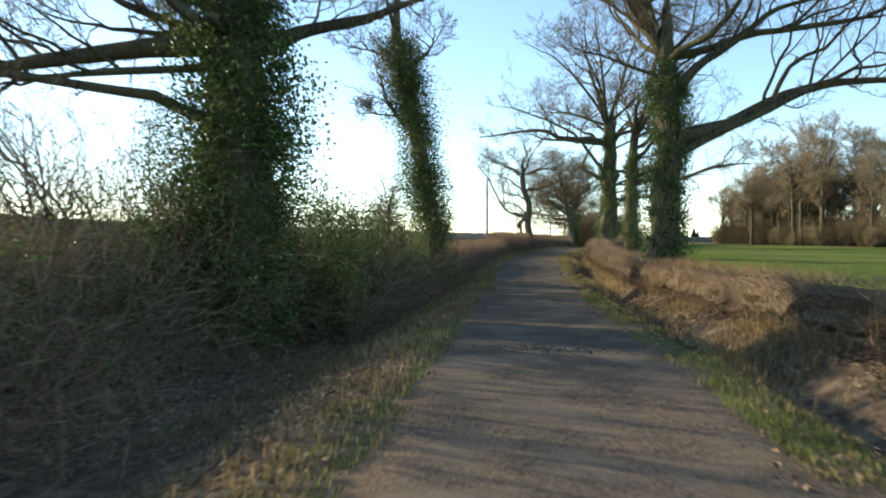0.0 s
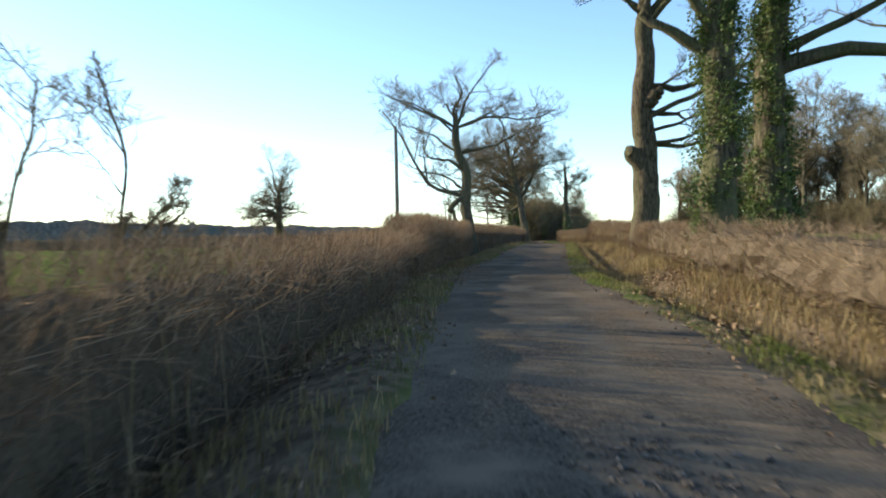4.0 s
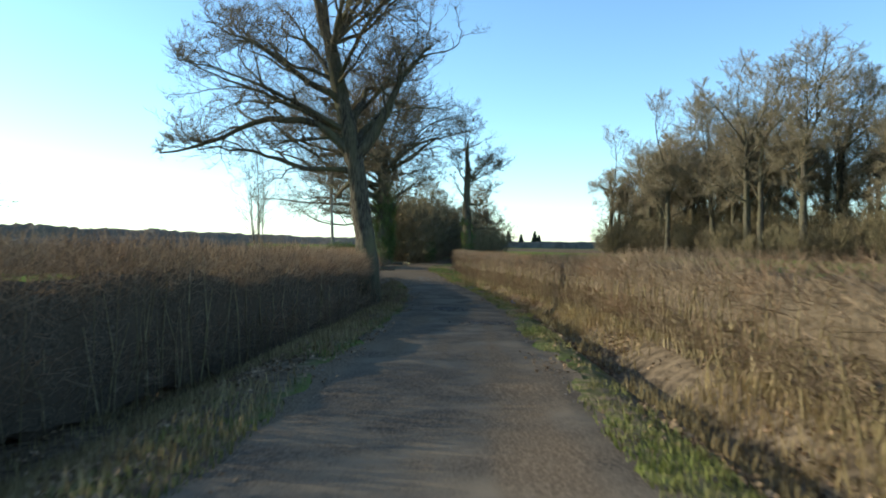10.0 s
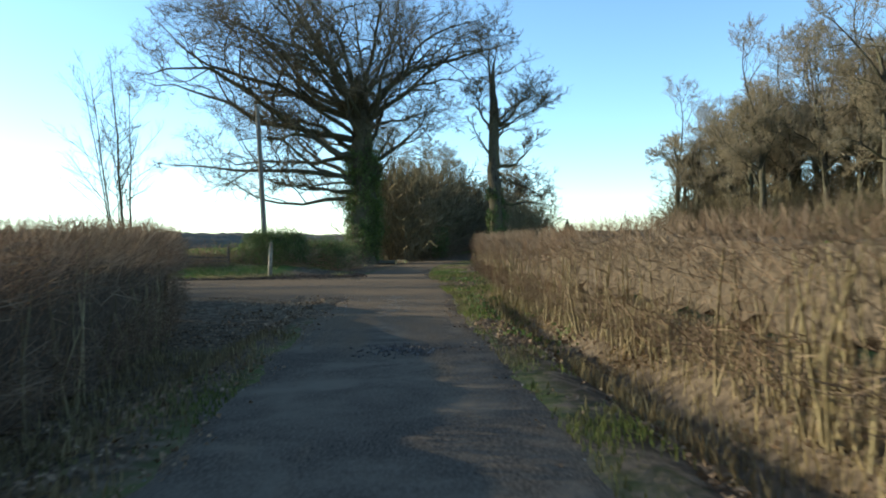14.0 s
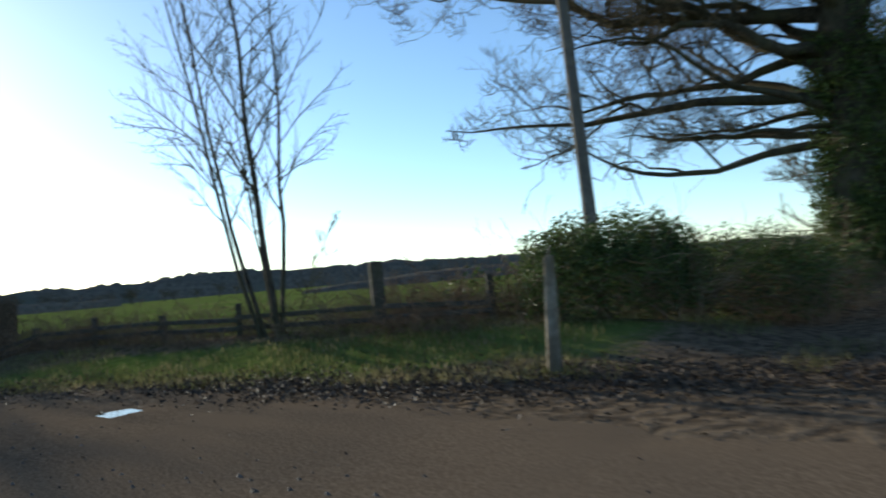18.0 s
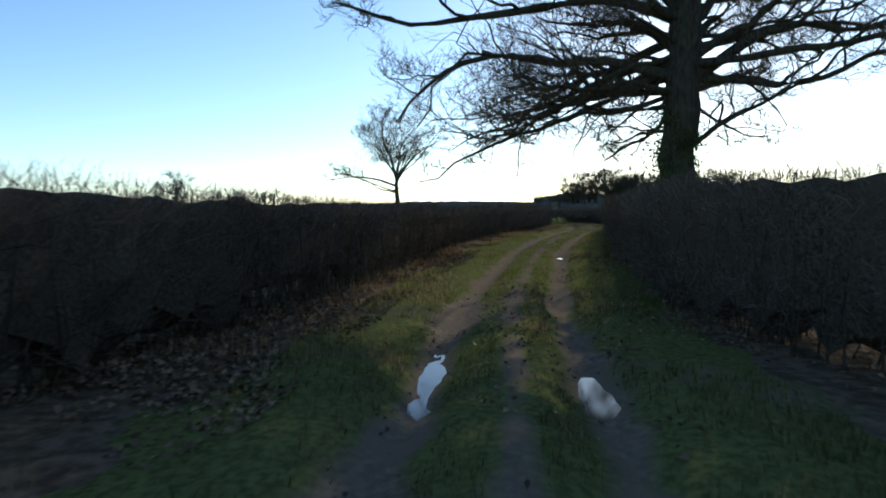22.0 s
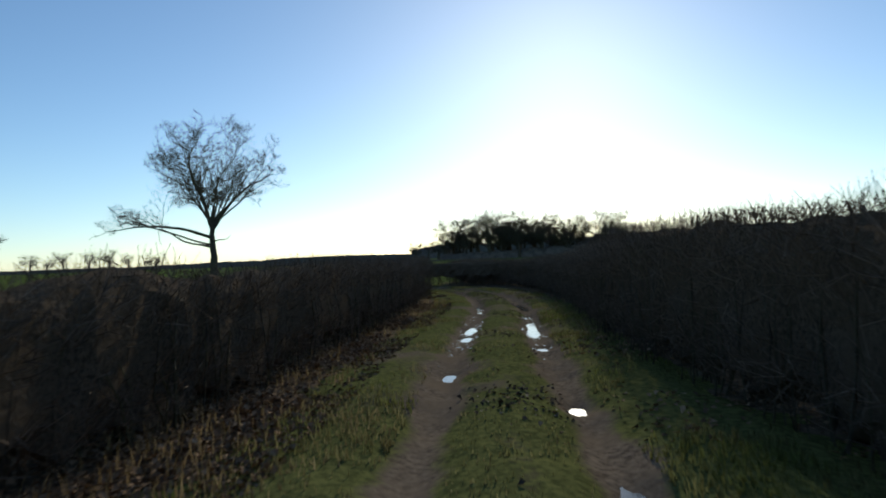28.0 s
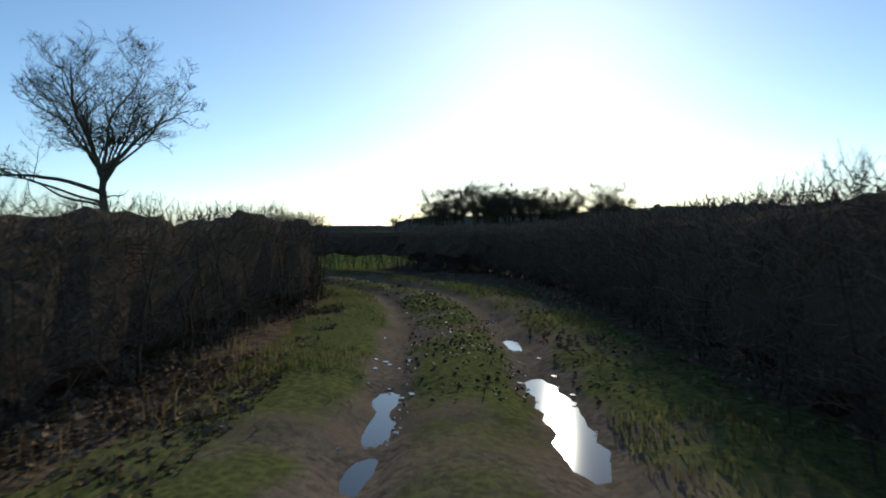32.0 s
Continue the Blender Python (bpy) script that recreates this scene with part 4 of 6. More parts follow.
# ---- woods and far trees: a few kinds, copied ----
def plant(src, places, seed, group):
    r = random.Random(seed)
    for k, (x, y, s) in enumerate(places):
        src.scale = (s * r.uniform(.9, 1.1), s * r.uniform(.9, 1.1), s)
        m = pose(x, y, float(height(x, y)[0]) - .1, 0, 0, r.uniform(0, 360))
        ob = copy_thing(src, m)
        tagged(ob, group=group)
    for o in (*src.children, src):
        bpy.data.objects.remove(o)


kinds = []
WOOD = (((0, 0, 12, 4.4, 5.4), (1.8, 0, 8, 3, 2.4)), ((0, 0, 11.5, 5, 5.6), (-2.2, 1, 6.4, 2.6, 2)), ((.6, 0, 12.6, 4, 5), (-1.2, 0, 8.4, 3.6, 3.2)), ((0, 0, 10.6, 5.4, 5.4), (2, 0, 5.4, 3, 2)))
for k in range(4):
    fork = [(.5 + .12 * j, 137 * j + 60 * k, 52, 5, .5, 10, 10) for j in range(4)]
    kinds.append(tree("woodland_tree", "tall bare woodland oak at the edge of the wood", (0, 0), 8.5, .32, fork, 40 + k, crown=WOOD[k], fill=1.0, twig=M_TWIG_OLIVE, bark=M_BARK_DARK, tip=.016, local=True, wander=.3, counts=(8, 6, 5, 4), lean=(.3 * (k % 2), .2)))
kinds.append(tree("woodland_tree", "bare hedgerow oak standing against the low sun", (0, 0), 4.5, .42, [(.7 + .07 * j, 90 * j, 45, 4, .5, 10, 10) for j in range(4)], 49, crown=((0, 0, 7.2, 4.6, 4.4), (1.5, 1, 5, 3, 2)), twig=M_BARK_DARK, bark=M_BARK_DARK, tip=.016, local=True, counts=(7, 5, 4, 3)))
bush_kinds = []
for k in range(3):
    rng = np.random.default_rng(60 + k)
    b = thing("bush", "brown leafless thicket of hazel and thorn", "bush")
    n = 26
    P0 = np.array([limb_line((rng.normal() * .35, rng.normal() * .35, -.1), rng.uniform(0, 360), rng.uniform(48, 85), rng.uniform(2.2, 4.2), rng.uniform(-40, 40), 10, 8, rng, .1) for q in range(n)])
    R0 = np.full((n, 1), .02) * np.linspace(1, .25, 8)[None]
    P1, R1 = children(P0, R0, 7, (.35, .6), 45, 3, .18, .12, .1, rng, rmin=.014)
    P2, R2 = children(P1, R1, 4, (.45, .8), 45, 2, .2, .1, .1, rng, rmin=.014)
    v, f = tubes(P0, R0, 4)
    tagged(piece("stem_growth", v, f, M_BARK_DARK, b, smooth=True), kind="stuff")
    v, f = join([tubes(P1, R1, 3), tubes(P2, R2, 3)])
    tagged(piece("twig_growth", v, f, M_BUSH, b), kind="stuff")
    bush_kinds.append(b)

wr = random.Random(5)
spots = [[] for _ in kinds]
# the wood's edge, then deeper rows
edge = [(76.5, 199), (78, 192), (80, 184), (82, 175), (83, 164), (87, 152), (95, 142), (104, 133), (114, 124), (125, 114), (137, 104), (150, 93)]
count = 0
for row in range(5):
    for (xa, ya), (xb, yb) in zip(edge, edge[1:]):
        for q in (0.0, 0.5):
            if row > 2 and q:
                continue
            x = xa + (xb - xa) * q + row * 6 + wr.uniform(-2.5, 2.5)
            y = ya + (yb - ya) * q + row * 5 + wr.uniform(-2.5, 2.5)
            tall = min(1, .74 + (199 - ya) / 60) * wr.uniform(.86, 1.16) * (1.58 if row else 1.5)
            spots[count % 4].append((x, y, tall * wr.uniform(.85, 1.08)))
            count += 1
# the far copse at the end of the track, and scattered field trees
for k in range(58):
    u = k / 57
    spots[4].append((-268 + 36 * u - wr.uniform(0, 22), 229 + 58 * u + wr.uniform(-4, 4), 1.75 * wr.uniform(.6, 1.2) * (1.05 - .5 * abs(u - .5) - (.35 if u < .12 else 0))))
for k in range(16):
    spots[4].append((-238 + 5 * k + wr.uniform(-4, 4), 290 + 6 * k, wr.uniform(.5, .85)))
for x, y, s in ((-298, 81, 1.75), (-360, 520, .8), (-150, 560, .9), (-340, 55, .9), (-316, 92, .8), (-321, 102, .9), (-310, 112, .8), (-316, 118, .95), (-322, 124, .7), (-306, 72, .8), (-290, 66, .7), (-260, 420, .8), (-420, 40, .8), (-520, 120, .9), (-330, 95, .6), (-400, 130, .7)):
    spots[4].append((x, y, s))
bushes = [[] for _ in bush_kinds]
# trees and thicket along the sunken lane beyond the fork
for k, (x, y, s) in enumerate(((31, 166, .5), (33.5, 172, .55), (36, 178, .6), (39, 186, .6), (43, 172, .45), (46, 180, .5), (34, 183, .55), (49, 190, .55), (42, 195, .6), (30, 178, .5))):
    spots[k % 4].append((x, y, s * 1.25))
for k in range(54):
    bushes[k % 3].append((31.2 + k * .24 + wr.uniform(-1.5, 1.5), 161 + k * .55 + wr.uniform(-1.5, 1.5), wr.uniform(1.2, 2.0)))
for k in range(10):
    bushes[k % 3].append((40 + k * .9 + wr.uniform(-1, 1), 160 + k * 2.2, wr.uniform(.8, 1.4)))
for (xa, ya), (xb, yb) in zip(edge, edge[1:]):
    for q in (0, .14, .28, .42, .57, .71, .86):
        for back in (0, 4, 9):
            bushes[wr.randrange(3)].append((xa + (xb - xa) * q + back - wr.uniform(-1, 3), ya + (yb - ya) * q + back - wr.uniform(-1, 3), wr.uniform(.8, 1.4) + .1 * back))
for src, pl in zip(kinds, spots):
    plant(src, pl, 7, "trees of the wood")
for src, pl in zip(bush_kinds, bushes):
    plant(src, pl, 8, "bushes of the wood edge")


# ---- hedges ----
def hedge(name, label, line, tall, wide, seed, twigs=280, stems=12, shoots=34, core=0.62, gap=0.3, shoot=.2, cap=.88, reach=.5, upper=0.0, crest=None, twig=None, stem=None):
    """A clipped leafless hedge: a dense inner mass coloured dark for the shade within, upright stems below, a fur of
    twigs all over and thin shoots on top. tall: height at even steps along it.
    """
    rng = np.random.default_rng(seed)
    top = thing(name, label, "hedge")
    ln = resample(line, 0.4)
    n = len(ln)
    d = unit(np.gradient(ln, axis=0))
    nr = np.stack([d[:, 1], -d[:, 0]], 1)
    z0 = height(ln[:, 0], ln[:, 1])
    H = np.interp(np.linspace(0, 1, n), np.linspace(0, 1, len(tall)), tall) + .04 * noise2(ln[:, 0], ln[:, 1], 1.6, seed) + .025 * noise2(ln[:, 0], ln[:, 1], 5, seed + 1)
    if crest:
        H = np.interp(ln[:, 1], [q[0] for q in crest], [q[1] for q in crest]) - z0 + .07 * noise2(ln[:, 0], ln[:, 1], 1.2, seed) + .04 * noise2(ln[:, 0], ln[:, 1], 4, seed + 1)
    W = wide * (1 + .07 * noise2(ln[:, 0], ln[:, 1], .9, seed + 2)) / 2
    ang = np.linspace(0, 2 * np.pi, 13)[:-1]
    cx, cz = np.cos(ang), np.sin(ang)
    cx, cz = np.sign(cx) * np.abs(cx) ** .6, np.sign(cz) * np.abs(cz) ** .6
    jig = np.where(cz > .5, rng.uniform(.9, 1.06, (n, 12)), rng.uniform(.6, 1.12, (n, 12)))
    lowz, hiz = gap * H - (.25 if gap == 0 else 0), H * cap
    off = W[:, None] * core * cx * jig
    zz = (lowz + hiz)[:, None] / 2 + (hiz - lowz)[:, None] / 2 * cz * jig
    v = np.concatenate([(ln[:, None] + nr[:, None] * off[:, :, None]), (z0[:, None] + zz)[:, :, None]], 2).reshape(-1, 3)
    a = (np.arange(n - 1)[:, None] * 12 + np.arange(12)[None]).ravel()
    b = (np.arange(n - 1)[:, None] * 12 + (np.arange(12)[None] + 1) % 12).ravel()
    # solid tube whose dark colour stands for shade between the twigs
    piece("inner_growth", v, np.stack([a, b, b + 12, a + 12], 1), M_CORE, top, "solid dark mass standing for the dense, shaded tangle inside the hedge")

    def spot(m):
        k = rng.random(m) * (n - 1.001)
        i = k.astype(int)
        w = (k - i)[:, None]
        return ln[i] * (1 - w) + ln[i + 1] * w, nr[i], d[i], z0[i], H[i], W[i]

    length = n * .4
    # twigs
    m = int(length * twigs)
    c, nn, dd, z, h, w = spot(m)
    a = np.where(rng.random(m) < upper, rng.uniform(.1, np.pi - .1, m), rng.uniform(0, np.pi * 2, m))
    rr = np.sqrt(rng.uniform(.3, 1.1, m))
    ox, oz = np.cos(a), np.sin(a)
    ox, oz = np.sign(ox) * np.abs(ox) ** .6 * rr, np.sign(oz) * np.abs(oz) ** .6 * rr
    st = np.column_stack([c + nn * (ox * w)[:, None], z + h * (.52 + .43 * oz)])
    out = np.column_stack([nn * ox[:, None], np.clip(oz, -.2, 1)])
    dr = unit(out * .8 + rng.normal(size=(m, 3)) * .75 + np.array([0, 0, .45]))
    q = rng.uniform(.12, reach, m)[:, None]
    md = st + dr * q * .5
    dr = unit(dr + rng.normal(size=(m, 3)) * .3 + np.array([0, 0, .2]))
    en = md + dr * q * .5
    en[:, 2] = np.minimum(en[:, 2], z + h * 1.04 + rng.random(m) * .05)
    k = m // 6
    r = rng.uniform(.0024, .0058, m)[:, None]
    t1 = tubes(np.stack([st, md, en], 1)[:k], (r * np.array([1, .8, .4]))[:k], 3)
    t2 = tubes(np.stack([st, en], 1)[k:], (r * np.array([1, .45]))[k:], 3)
    v, f = join([t1, t2])
    tagged(piece("twig_growth", v, f, twig or M_HEDGE, top, "fine brown leafless twigs"), kind="stuff")
    # stems
    m = int(length * stems)
    c, nn, dd, z, h, w = spot(m)
    st = np.column_stack([c + nn * (rng.uniform(-.75, .75, m) * w)[:, None], z - .05])
    tip = st + np.column_stack([dd * rng.normal(size=(m, 1)) * .22 + nn * rng.normal(size=(m, 1)) * .1, h * rng.uniform(.4, .95, m)])
    md = (st + tip) / 2 + rng.normal(size=(m, 3)) * .06
    r = rng.uniform(.005, .017, m)[:, None] * (1 + .4 * (rng.random((m, 1)) < .08))
    v, f = tubes(np.stack([st, md, tip], 1), r * np.array([1, .85, .5]), 5)
    tagged(piece("stem_growth", v, f, stem or M_STEM, top, "pale crooked upright stems", smooth=True), kind="stuff")
    # shoots on top
    m = int(length * shoots)
    c, nn, dd, z, h, w = spot(m)
    st = np.column_stack([c + nn * (rng.uniform(-.95, .95, m) * w)[:, None], z + h * .93])
    tip = st + np.column_stack([rng.normal(size=(m, 2)) * .05, h * .06 + rng.uniform(.02, 1, m) ** 1.3 * shoot])
    v, f = tubes(np.stack([st, tip], 1), rng.uniform(.002, .0045, m)[:, None] * np.array([1, .5]), 3)
    tagged(piece("shoot_growth", v, f, twig or M_HEDGE, top), kind="stuff")
    return top


hedge("hedge", "overgrown shady hedge of thorn and hazel beside the lane", HEDGE_LANE_WEST[:9], (2.3, 2.35, 2.45, 2.45, 1.8, 1.7), 1.9, 71, gap=0, stems=9, twigs=760, cap=.84, core=.45, upper=.35, reach=.42, crest=[(-22, 1.5), (5, 1.55), (14, 1.6), (24, 1.45), (31, 1.3), (40, 1.3), (49, 1.35), (55, 1.6)])
hedge("hedge", "clipped leafless hedge in shade along the lane's shaded verge", [(4.1, 51.5)] + HEDGE_LANE_WEST[8:18], (1.75, 2.15, 2.4, 2.45, 2.2, 1.95), 1.35, 72, gap=0, stems=14, twigs=1250, cap=.79, core=.34, upper=.35, reach=.36, crest=[(51, 1.4), (53.5, 1.86), (58, 1.93), (64, 1.9), (68, 1.82), (75, 1.98), (84, 2.08), (91, 2.05), (97, 1.92), (104, 1.72), (112, 1.6)])
hedge("hedge", "clipped hedge rounding the corner into the track", HEDGE_LANE_WEST[17:23], (1.9, 1.85, 1.8, 1.74), 1.4, 73, gap=.03, twig=M_THORN, stem=M_BARK_DARK, twigs=460, cap=.95, upper=.25, shoot=.12)
hedge("hedge", "low backlit hawthorn hedge with daylight between its bare stems", [(-1.4, 137.4), (-2.6, 137.9), (-7.2, 139.7), (-13.5, 141.75)], (1.72, 1.64, 1.52), 1.15, 74, twigs=520, stems=26, gap=.16, twig=M_THORN, stem=M_BARK_DARK, shoot=.1, reach=.36, core=.36, cap=.95, upper=.25, crest=[(136, 1.34), (139.7, 1.22), (143.7, 1.04), (148.7, 1.24), (152, 1.22), (155, 1.16), (158.6, 1.2)])
hedge("hedge", "low backlit hawthorn hedge along the farm track", [(-12.9, 141.55), (-19.5, 143.7)] + HEDGE_LANE_WEST[25:], (1.55, 1.7, 1.9, 2.0, 2.0), 1.2, 79, twigs=440, stems=14, twig=M_THORN, stem=M_BARK_DARK, gap=.04, shoot=.1, reach=.36, core=.42, cap=.95, upper=.25, crest=[(136, 1.34), (139.7, 1.22), (143.7, 1.04), (148.7, 1.24), (152, 1.22), (155, 1.16), (158.6, 1.2)])
hedge("hedge", "sunlit hedge with leaf litter at its foot", HEDGE_LANE_EAST[:8], (.9, .9, .95, 1.05, 1.15), 1.2, 75, gap=.2)
hedge("hedge", "sunlit clipped leafless hedge with pale laid stems", [(12.1, 54.5)] + HEDGE_LANE_EAST[7:], (1.15, 1.25, 1.3, 1.45, 1.6, 1.65, 1.7), 1.2, 76, twigs=600, stems=34, gap=.34, core=.38, reach=.42)
hedge("hedge", "tall dark backlit hedge north of the farm track", HEDGE_TRACK_NORTH, (2.05, 1.9, 1.75, 2.05, 1.7, 1.52, 1.5), 1.5, 77, gap=.02, twig=M_THORN, stem=M_BARK_DARK, shoots=130, shoot=.06, twigs=640, core=.42, cap=.93, reach=.32, upper=.15)
hedge("hedge", "clipped hedge closing the bend of the farm track", [(-60, 165.5), (-66, 163), (-72, 158), (-76, 151)], (1.6, 1.6), 1.2, 78, twig=M_THORN, stem=M_BARK_DARK)


# ---- grass, leaves, stones ----
M_DARKSTONE = stuff_material("broken_stone", ((0.05, 0.045, 0.04), (0.16, 0.14, 0.12), (0.1, 0.08, 0.065)), 20, 2, 0.85, 0.4, island=0.5)


def blades(name, label, x, y, lo, hi, seed, material, width=.012, lean=.5):
    rng = np.random.default_rng(seed)
    n = len(x)
    z = height(x, y) + .015
    h = rng.uniform(lo, hi, n)
    a = rng.uniform(0, 2 * np.pi, n)
    b = rng.uniform(0, 2 * np.pi, n)
    w = np.column_stack([np.cos(a), np.sin(a), np.zeros(n)]) * width * rng.uniform(.6, 1.3, n)[:, None]
    tip = np.column_stack([np.cos(b) * h * lean * rng.random(n), np.sin(b) * h * lean * rng.random(n), h])
    p = np.column_stack([x, y, z])
    mid = p + tip * np.array([.35, .35, .6])
    v = np.stack([p - w, p + w, mid + w * .7, mid - w * .7, p + tip], 1).reshape(-1, 3)
    k = np.arange(n)[:, None] * 5
    f = np.concatenate([k + [[0, 1, 2]], k + [[0, 2, 3]], k + [[3, 2, 4]]])
    ob = piece(name, v, f, material)
    return tagged(ob, label, "grass", kind="stuff")


def beside(line, n, lo, hi, seed, a=0, b=None, clump=.9):
    """Places beside a line between two distances to its right, thicker in clumps."""
    rng = np.random.default_rng(seed)
    ln = line[a:b]
    d = unit(np.gradient(ln, axis=0))
    k = rng.random(n) * (len(ln) - 1.001)
    i = k.astype(int)
    w = (k - i)[:, None]
    p = ln[i] * (1 - w) + ln[i + 1] * w
    s = rng.uniform(lo, hi, n)
    p = p + np.stack([d[i, 1], -d[i, 0]], 1) * s[:, None]
    keep = noise2(p[:, 0], p[:, 1], 1.7, seed) + clump > rng.random(n) * 1.6
    return p[keep, 0], p[keep, 1]


LA = int(np.argmin(np.abs(LANE[:, 1] + 6)))
LB = int(np.argmin(np.abs(LANE[:, 1] - 129)))
LC = int(np.argmin(np.abs(LANE[:, 1] - 150)))
LW = int(np.argmin(np.abs(LANE[:, 1] - 120)))
blades("verge_grass", "bright green grass on the sunny verge", *beside(LANE, 80000, 1.4, 2.05, 81, LA, LC, .4), .02, .1, 81, M_GRASS_SUN, .008)
blades("verge_grass", "shaded green grass on the verge under the hedge", *beside(LANE, 60000, -2.15, -1.4, 82, LA, LW, .25), .02, .09, 82, M_GRASS_SUN, .008)
blades("verge_grass", "rough grass and weeds between the lane and the hedge at the fork", *beside(LANE, 42000, 1.5, 4.2, 96, LB - 16, LC, .3), .03, .13, 96, M_GRASS_SUN, .009)
blades("dry_grass", "straw-coloured dead grass on the verges", *beside(LANE, 125000, -4.6, -1.5, 83, LA, LW, .7), .03, .17, 83, M_DRY, .008)
blades("dry_grass", "straw-coloured dead grass at the hedge foot", *beside(LANE, 110000, 2.2, 4.3, 84, LA, LB, .6), .05, .3, 84, M_DRY, .007)
TA = int(np.argmin(np.abs(TRACK[:, 0] - 9)))
TE = int(np.argmin(np.abs(TRACK[:, 0] + 24)))
blades("track_grass", "grass strip along the middle of the track", *beside(TRACK, 11000, -.52, -.12, 85, TA, TE, .7), .025, .08, 85, M_GRASS_SUN, .008)
blades("track_grass", "grass strip between the wheel ruts", *beside(TRACK, 11000, .2, .52, 185, TA, TE, .7), .025, .08, 185, M_GRASS_SUN, .008)
blades("track_grass", "thin trodden grass between the wet ruts", *beside(TRACK, 12000, -.5, .5, 186, TE, None, .2), .02, .06, 186, M_GRASS, .008)
blades("track_grass", "grass beside the track's ruts", *beside(TRACK, 64000, .98, 2.3, 86, TA, None, .5), .03, .11, 86, M_GRASS_SUN, .008)
blades("track_grass", "rough grass beside the track's ruts", *beside(TRACK, 64000, -2.3, -.98, 87, TA, None, .5), .03, .11, 87, M_GRASS_SUN, .008)
blades("dry_grass", "dead stalks along the track hedge", *beside(TRACK, 14000, -3.6, -1.9, 88, TA, None, .2), .05, .26, 88, M_DRY, .006)
grng = np.random.default_rng(89)
bx, by = grng.uniform(8, 27, 26000), grng.uniform(140.2, 144.5, 26000)
kp = (noise2(bx, by, 1.1, 4) + .6 > grng.random(26000) * 1.4) & (bx - 26 < (141.5 - by) * -.5)
blades("bank_grass", "grass on the bank below the fence", bx[kp], by[kp], .04, .14, 89, M_GRASS, .008)


def litter_leaves(name, label, x, y, seed, size=.06, material=None):
    rng = np.random.default_rng(seed)
    c = np.column_stack([x, y, height(x, y) + rng.uniform(.01, .05, len(x))])
    n = len(c)
    a = unit(np.column_stack([rng.normal(size=(n, 2)), rng.normal(size=n) * .35]))
    b = unit(np.cross(a, np.array([0, 0, 1]) + rng.normal(size=(n, 3)) * .4))
    s = size * rng.uniform(.6, 1.4, n)[:, None]
    u = np.array([0, 0, .2])
    v = np.stack([c, c + (a * .5 + b * .4 + u) * s, c + a * s, c + (a * .5 - b * .4 + u) * s], 1).reshape(-1, 3)
    return tagged(piece(name, v, np.arange(4 * n).reshape(-1, 4), material or M_LEAF), label, "leaves", kind="stuff")


litter_leaves("fallen_leaves", "brown oak leaves along the foot of the sunny hedge", *beside(LANE, 85000, 2.0, 4.3, 91, LA, LB, .8), 91, .07)
litter_leaves("fallen_leaves", "leaf scraps and dirt along the lane's edges", *beside(LANE, 16000, 1.15, 1.9, 191, LA, LC, .3), 191, .05)
litter_leaves("fallen_leaves", "leaf scraps and dirt along the lane's shaded edge", *beside(LANE, 14000, -1.9, -1.15, 192, LA, LB, .3), 192, .05)
litter_leaves("fallen_leaves", "brown leaves under the shady hedge", *beside(LANE, 90000, -6, -1.8, 92, LA, LB, .7), 92)
litter_leaves("fallen_leaves", "brown leaves and dead bracken beside the track", *beside(TRACK, 110000, -4.1, -1.7, 93, TA, None, .7), 93, .065)
litter_leaves("fallen_leaves", "trodden leaves in the wet middle of the track", *beside(TRACK, 5000, -.45, .65, 97, TA, TA + 90, .15), 97, .05)
litter_leaves("fallen_leaves", "sodden leaves on the muddy crown of the track", *beside(TRACK, 9000, -.6, .6, 198, TE, None, .3), 198, .05, M_WETLEAF)
litter_leaves("fallen_leaves", "leaves blown along the north hedge of the track", *beside(TRACK, 30000, 1.0, 3.6, 98, TA, None, .4), 98)
lx = grng.uniform(6, 26.5, 17000)
ly = 140.6 - .03 * (lx - 12) + grng.normal(size=17000) * .75
litter_leaves("fallen_leaves", "black wet leaf litter along the mud's edge", lx, ly, 94, .055, M_WETLEAF)
lx, ly = grng.uniform(9, 29, 900), grng.uniform(131, 141, 900)
litter_leaves("fallen_leaves", "scattered leaf scraps trodden into the mud", lx, ly, 194, .035, M_WETLEAF)
TC = int(np.argmin(np.abs(TRACK[:, 0] + 10)))
litter_leaves("fallen_leaves", "black wet leaves in the middle and ruts of the track", *beside(TRACK, 5000, -1.1, 1.2, 195, TA, TC, .1), 195, .042, M_WETLEAF)

# broad-leaved weeds and leaf scraps on the verge at the fork
wx, wy = beside(LANE, 9000, 1.7, 4.0, 196, LB - 22, LB + 24, .15)
wrng = np.random.default_rng(196)
v, f = leaf_cloud(np.column_stack([wx, wy, height(wx, wy) + wrng.uniform(.02, .16, len(wx))]), .07, wrng, -.3)
tagged(piece("weeds", v, f, M_WEED), "low green nettles and docks on the lane's verge", "weeds", kind="stuff")
litter_leaves("fallen_leaves", "brown leaves among the weeds at the fork", *beside(LANE, 26000, 1.6, 4.6, 197, LB - 26, LC, .6), 197, .06)
# gravel loose on the lane
rng = np.random.default_rng(95)
n = 15000
k = rng.random(n) * (LB - LA) + LA
i = k.astype(int)
dn = unit(np.gradient(LANE, axis=0))
off = np.where(rng.random(n) < .55, rng.normal(size=n) * .22, rng.uniform(-1.5, 1.5, n))
gp = LANE[i] + np.stack([dn[i, 1], -dn[i, 0]], 1) * off[:, None] + dn[i] * rng.uniform(-.25, .25, n)[:, None]
c = lift(gp, .022)
octa = np.array([(1, 0, 0), (0, 1, 0), (-1, 0, 0), (0, -1, 0), (0, 0, .7), (0, 0, -.6)])
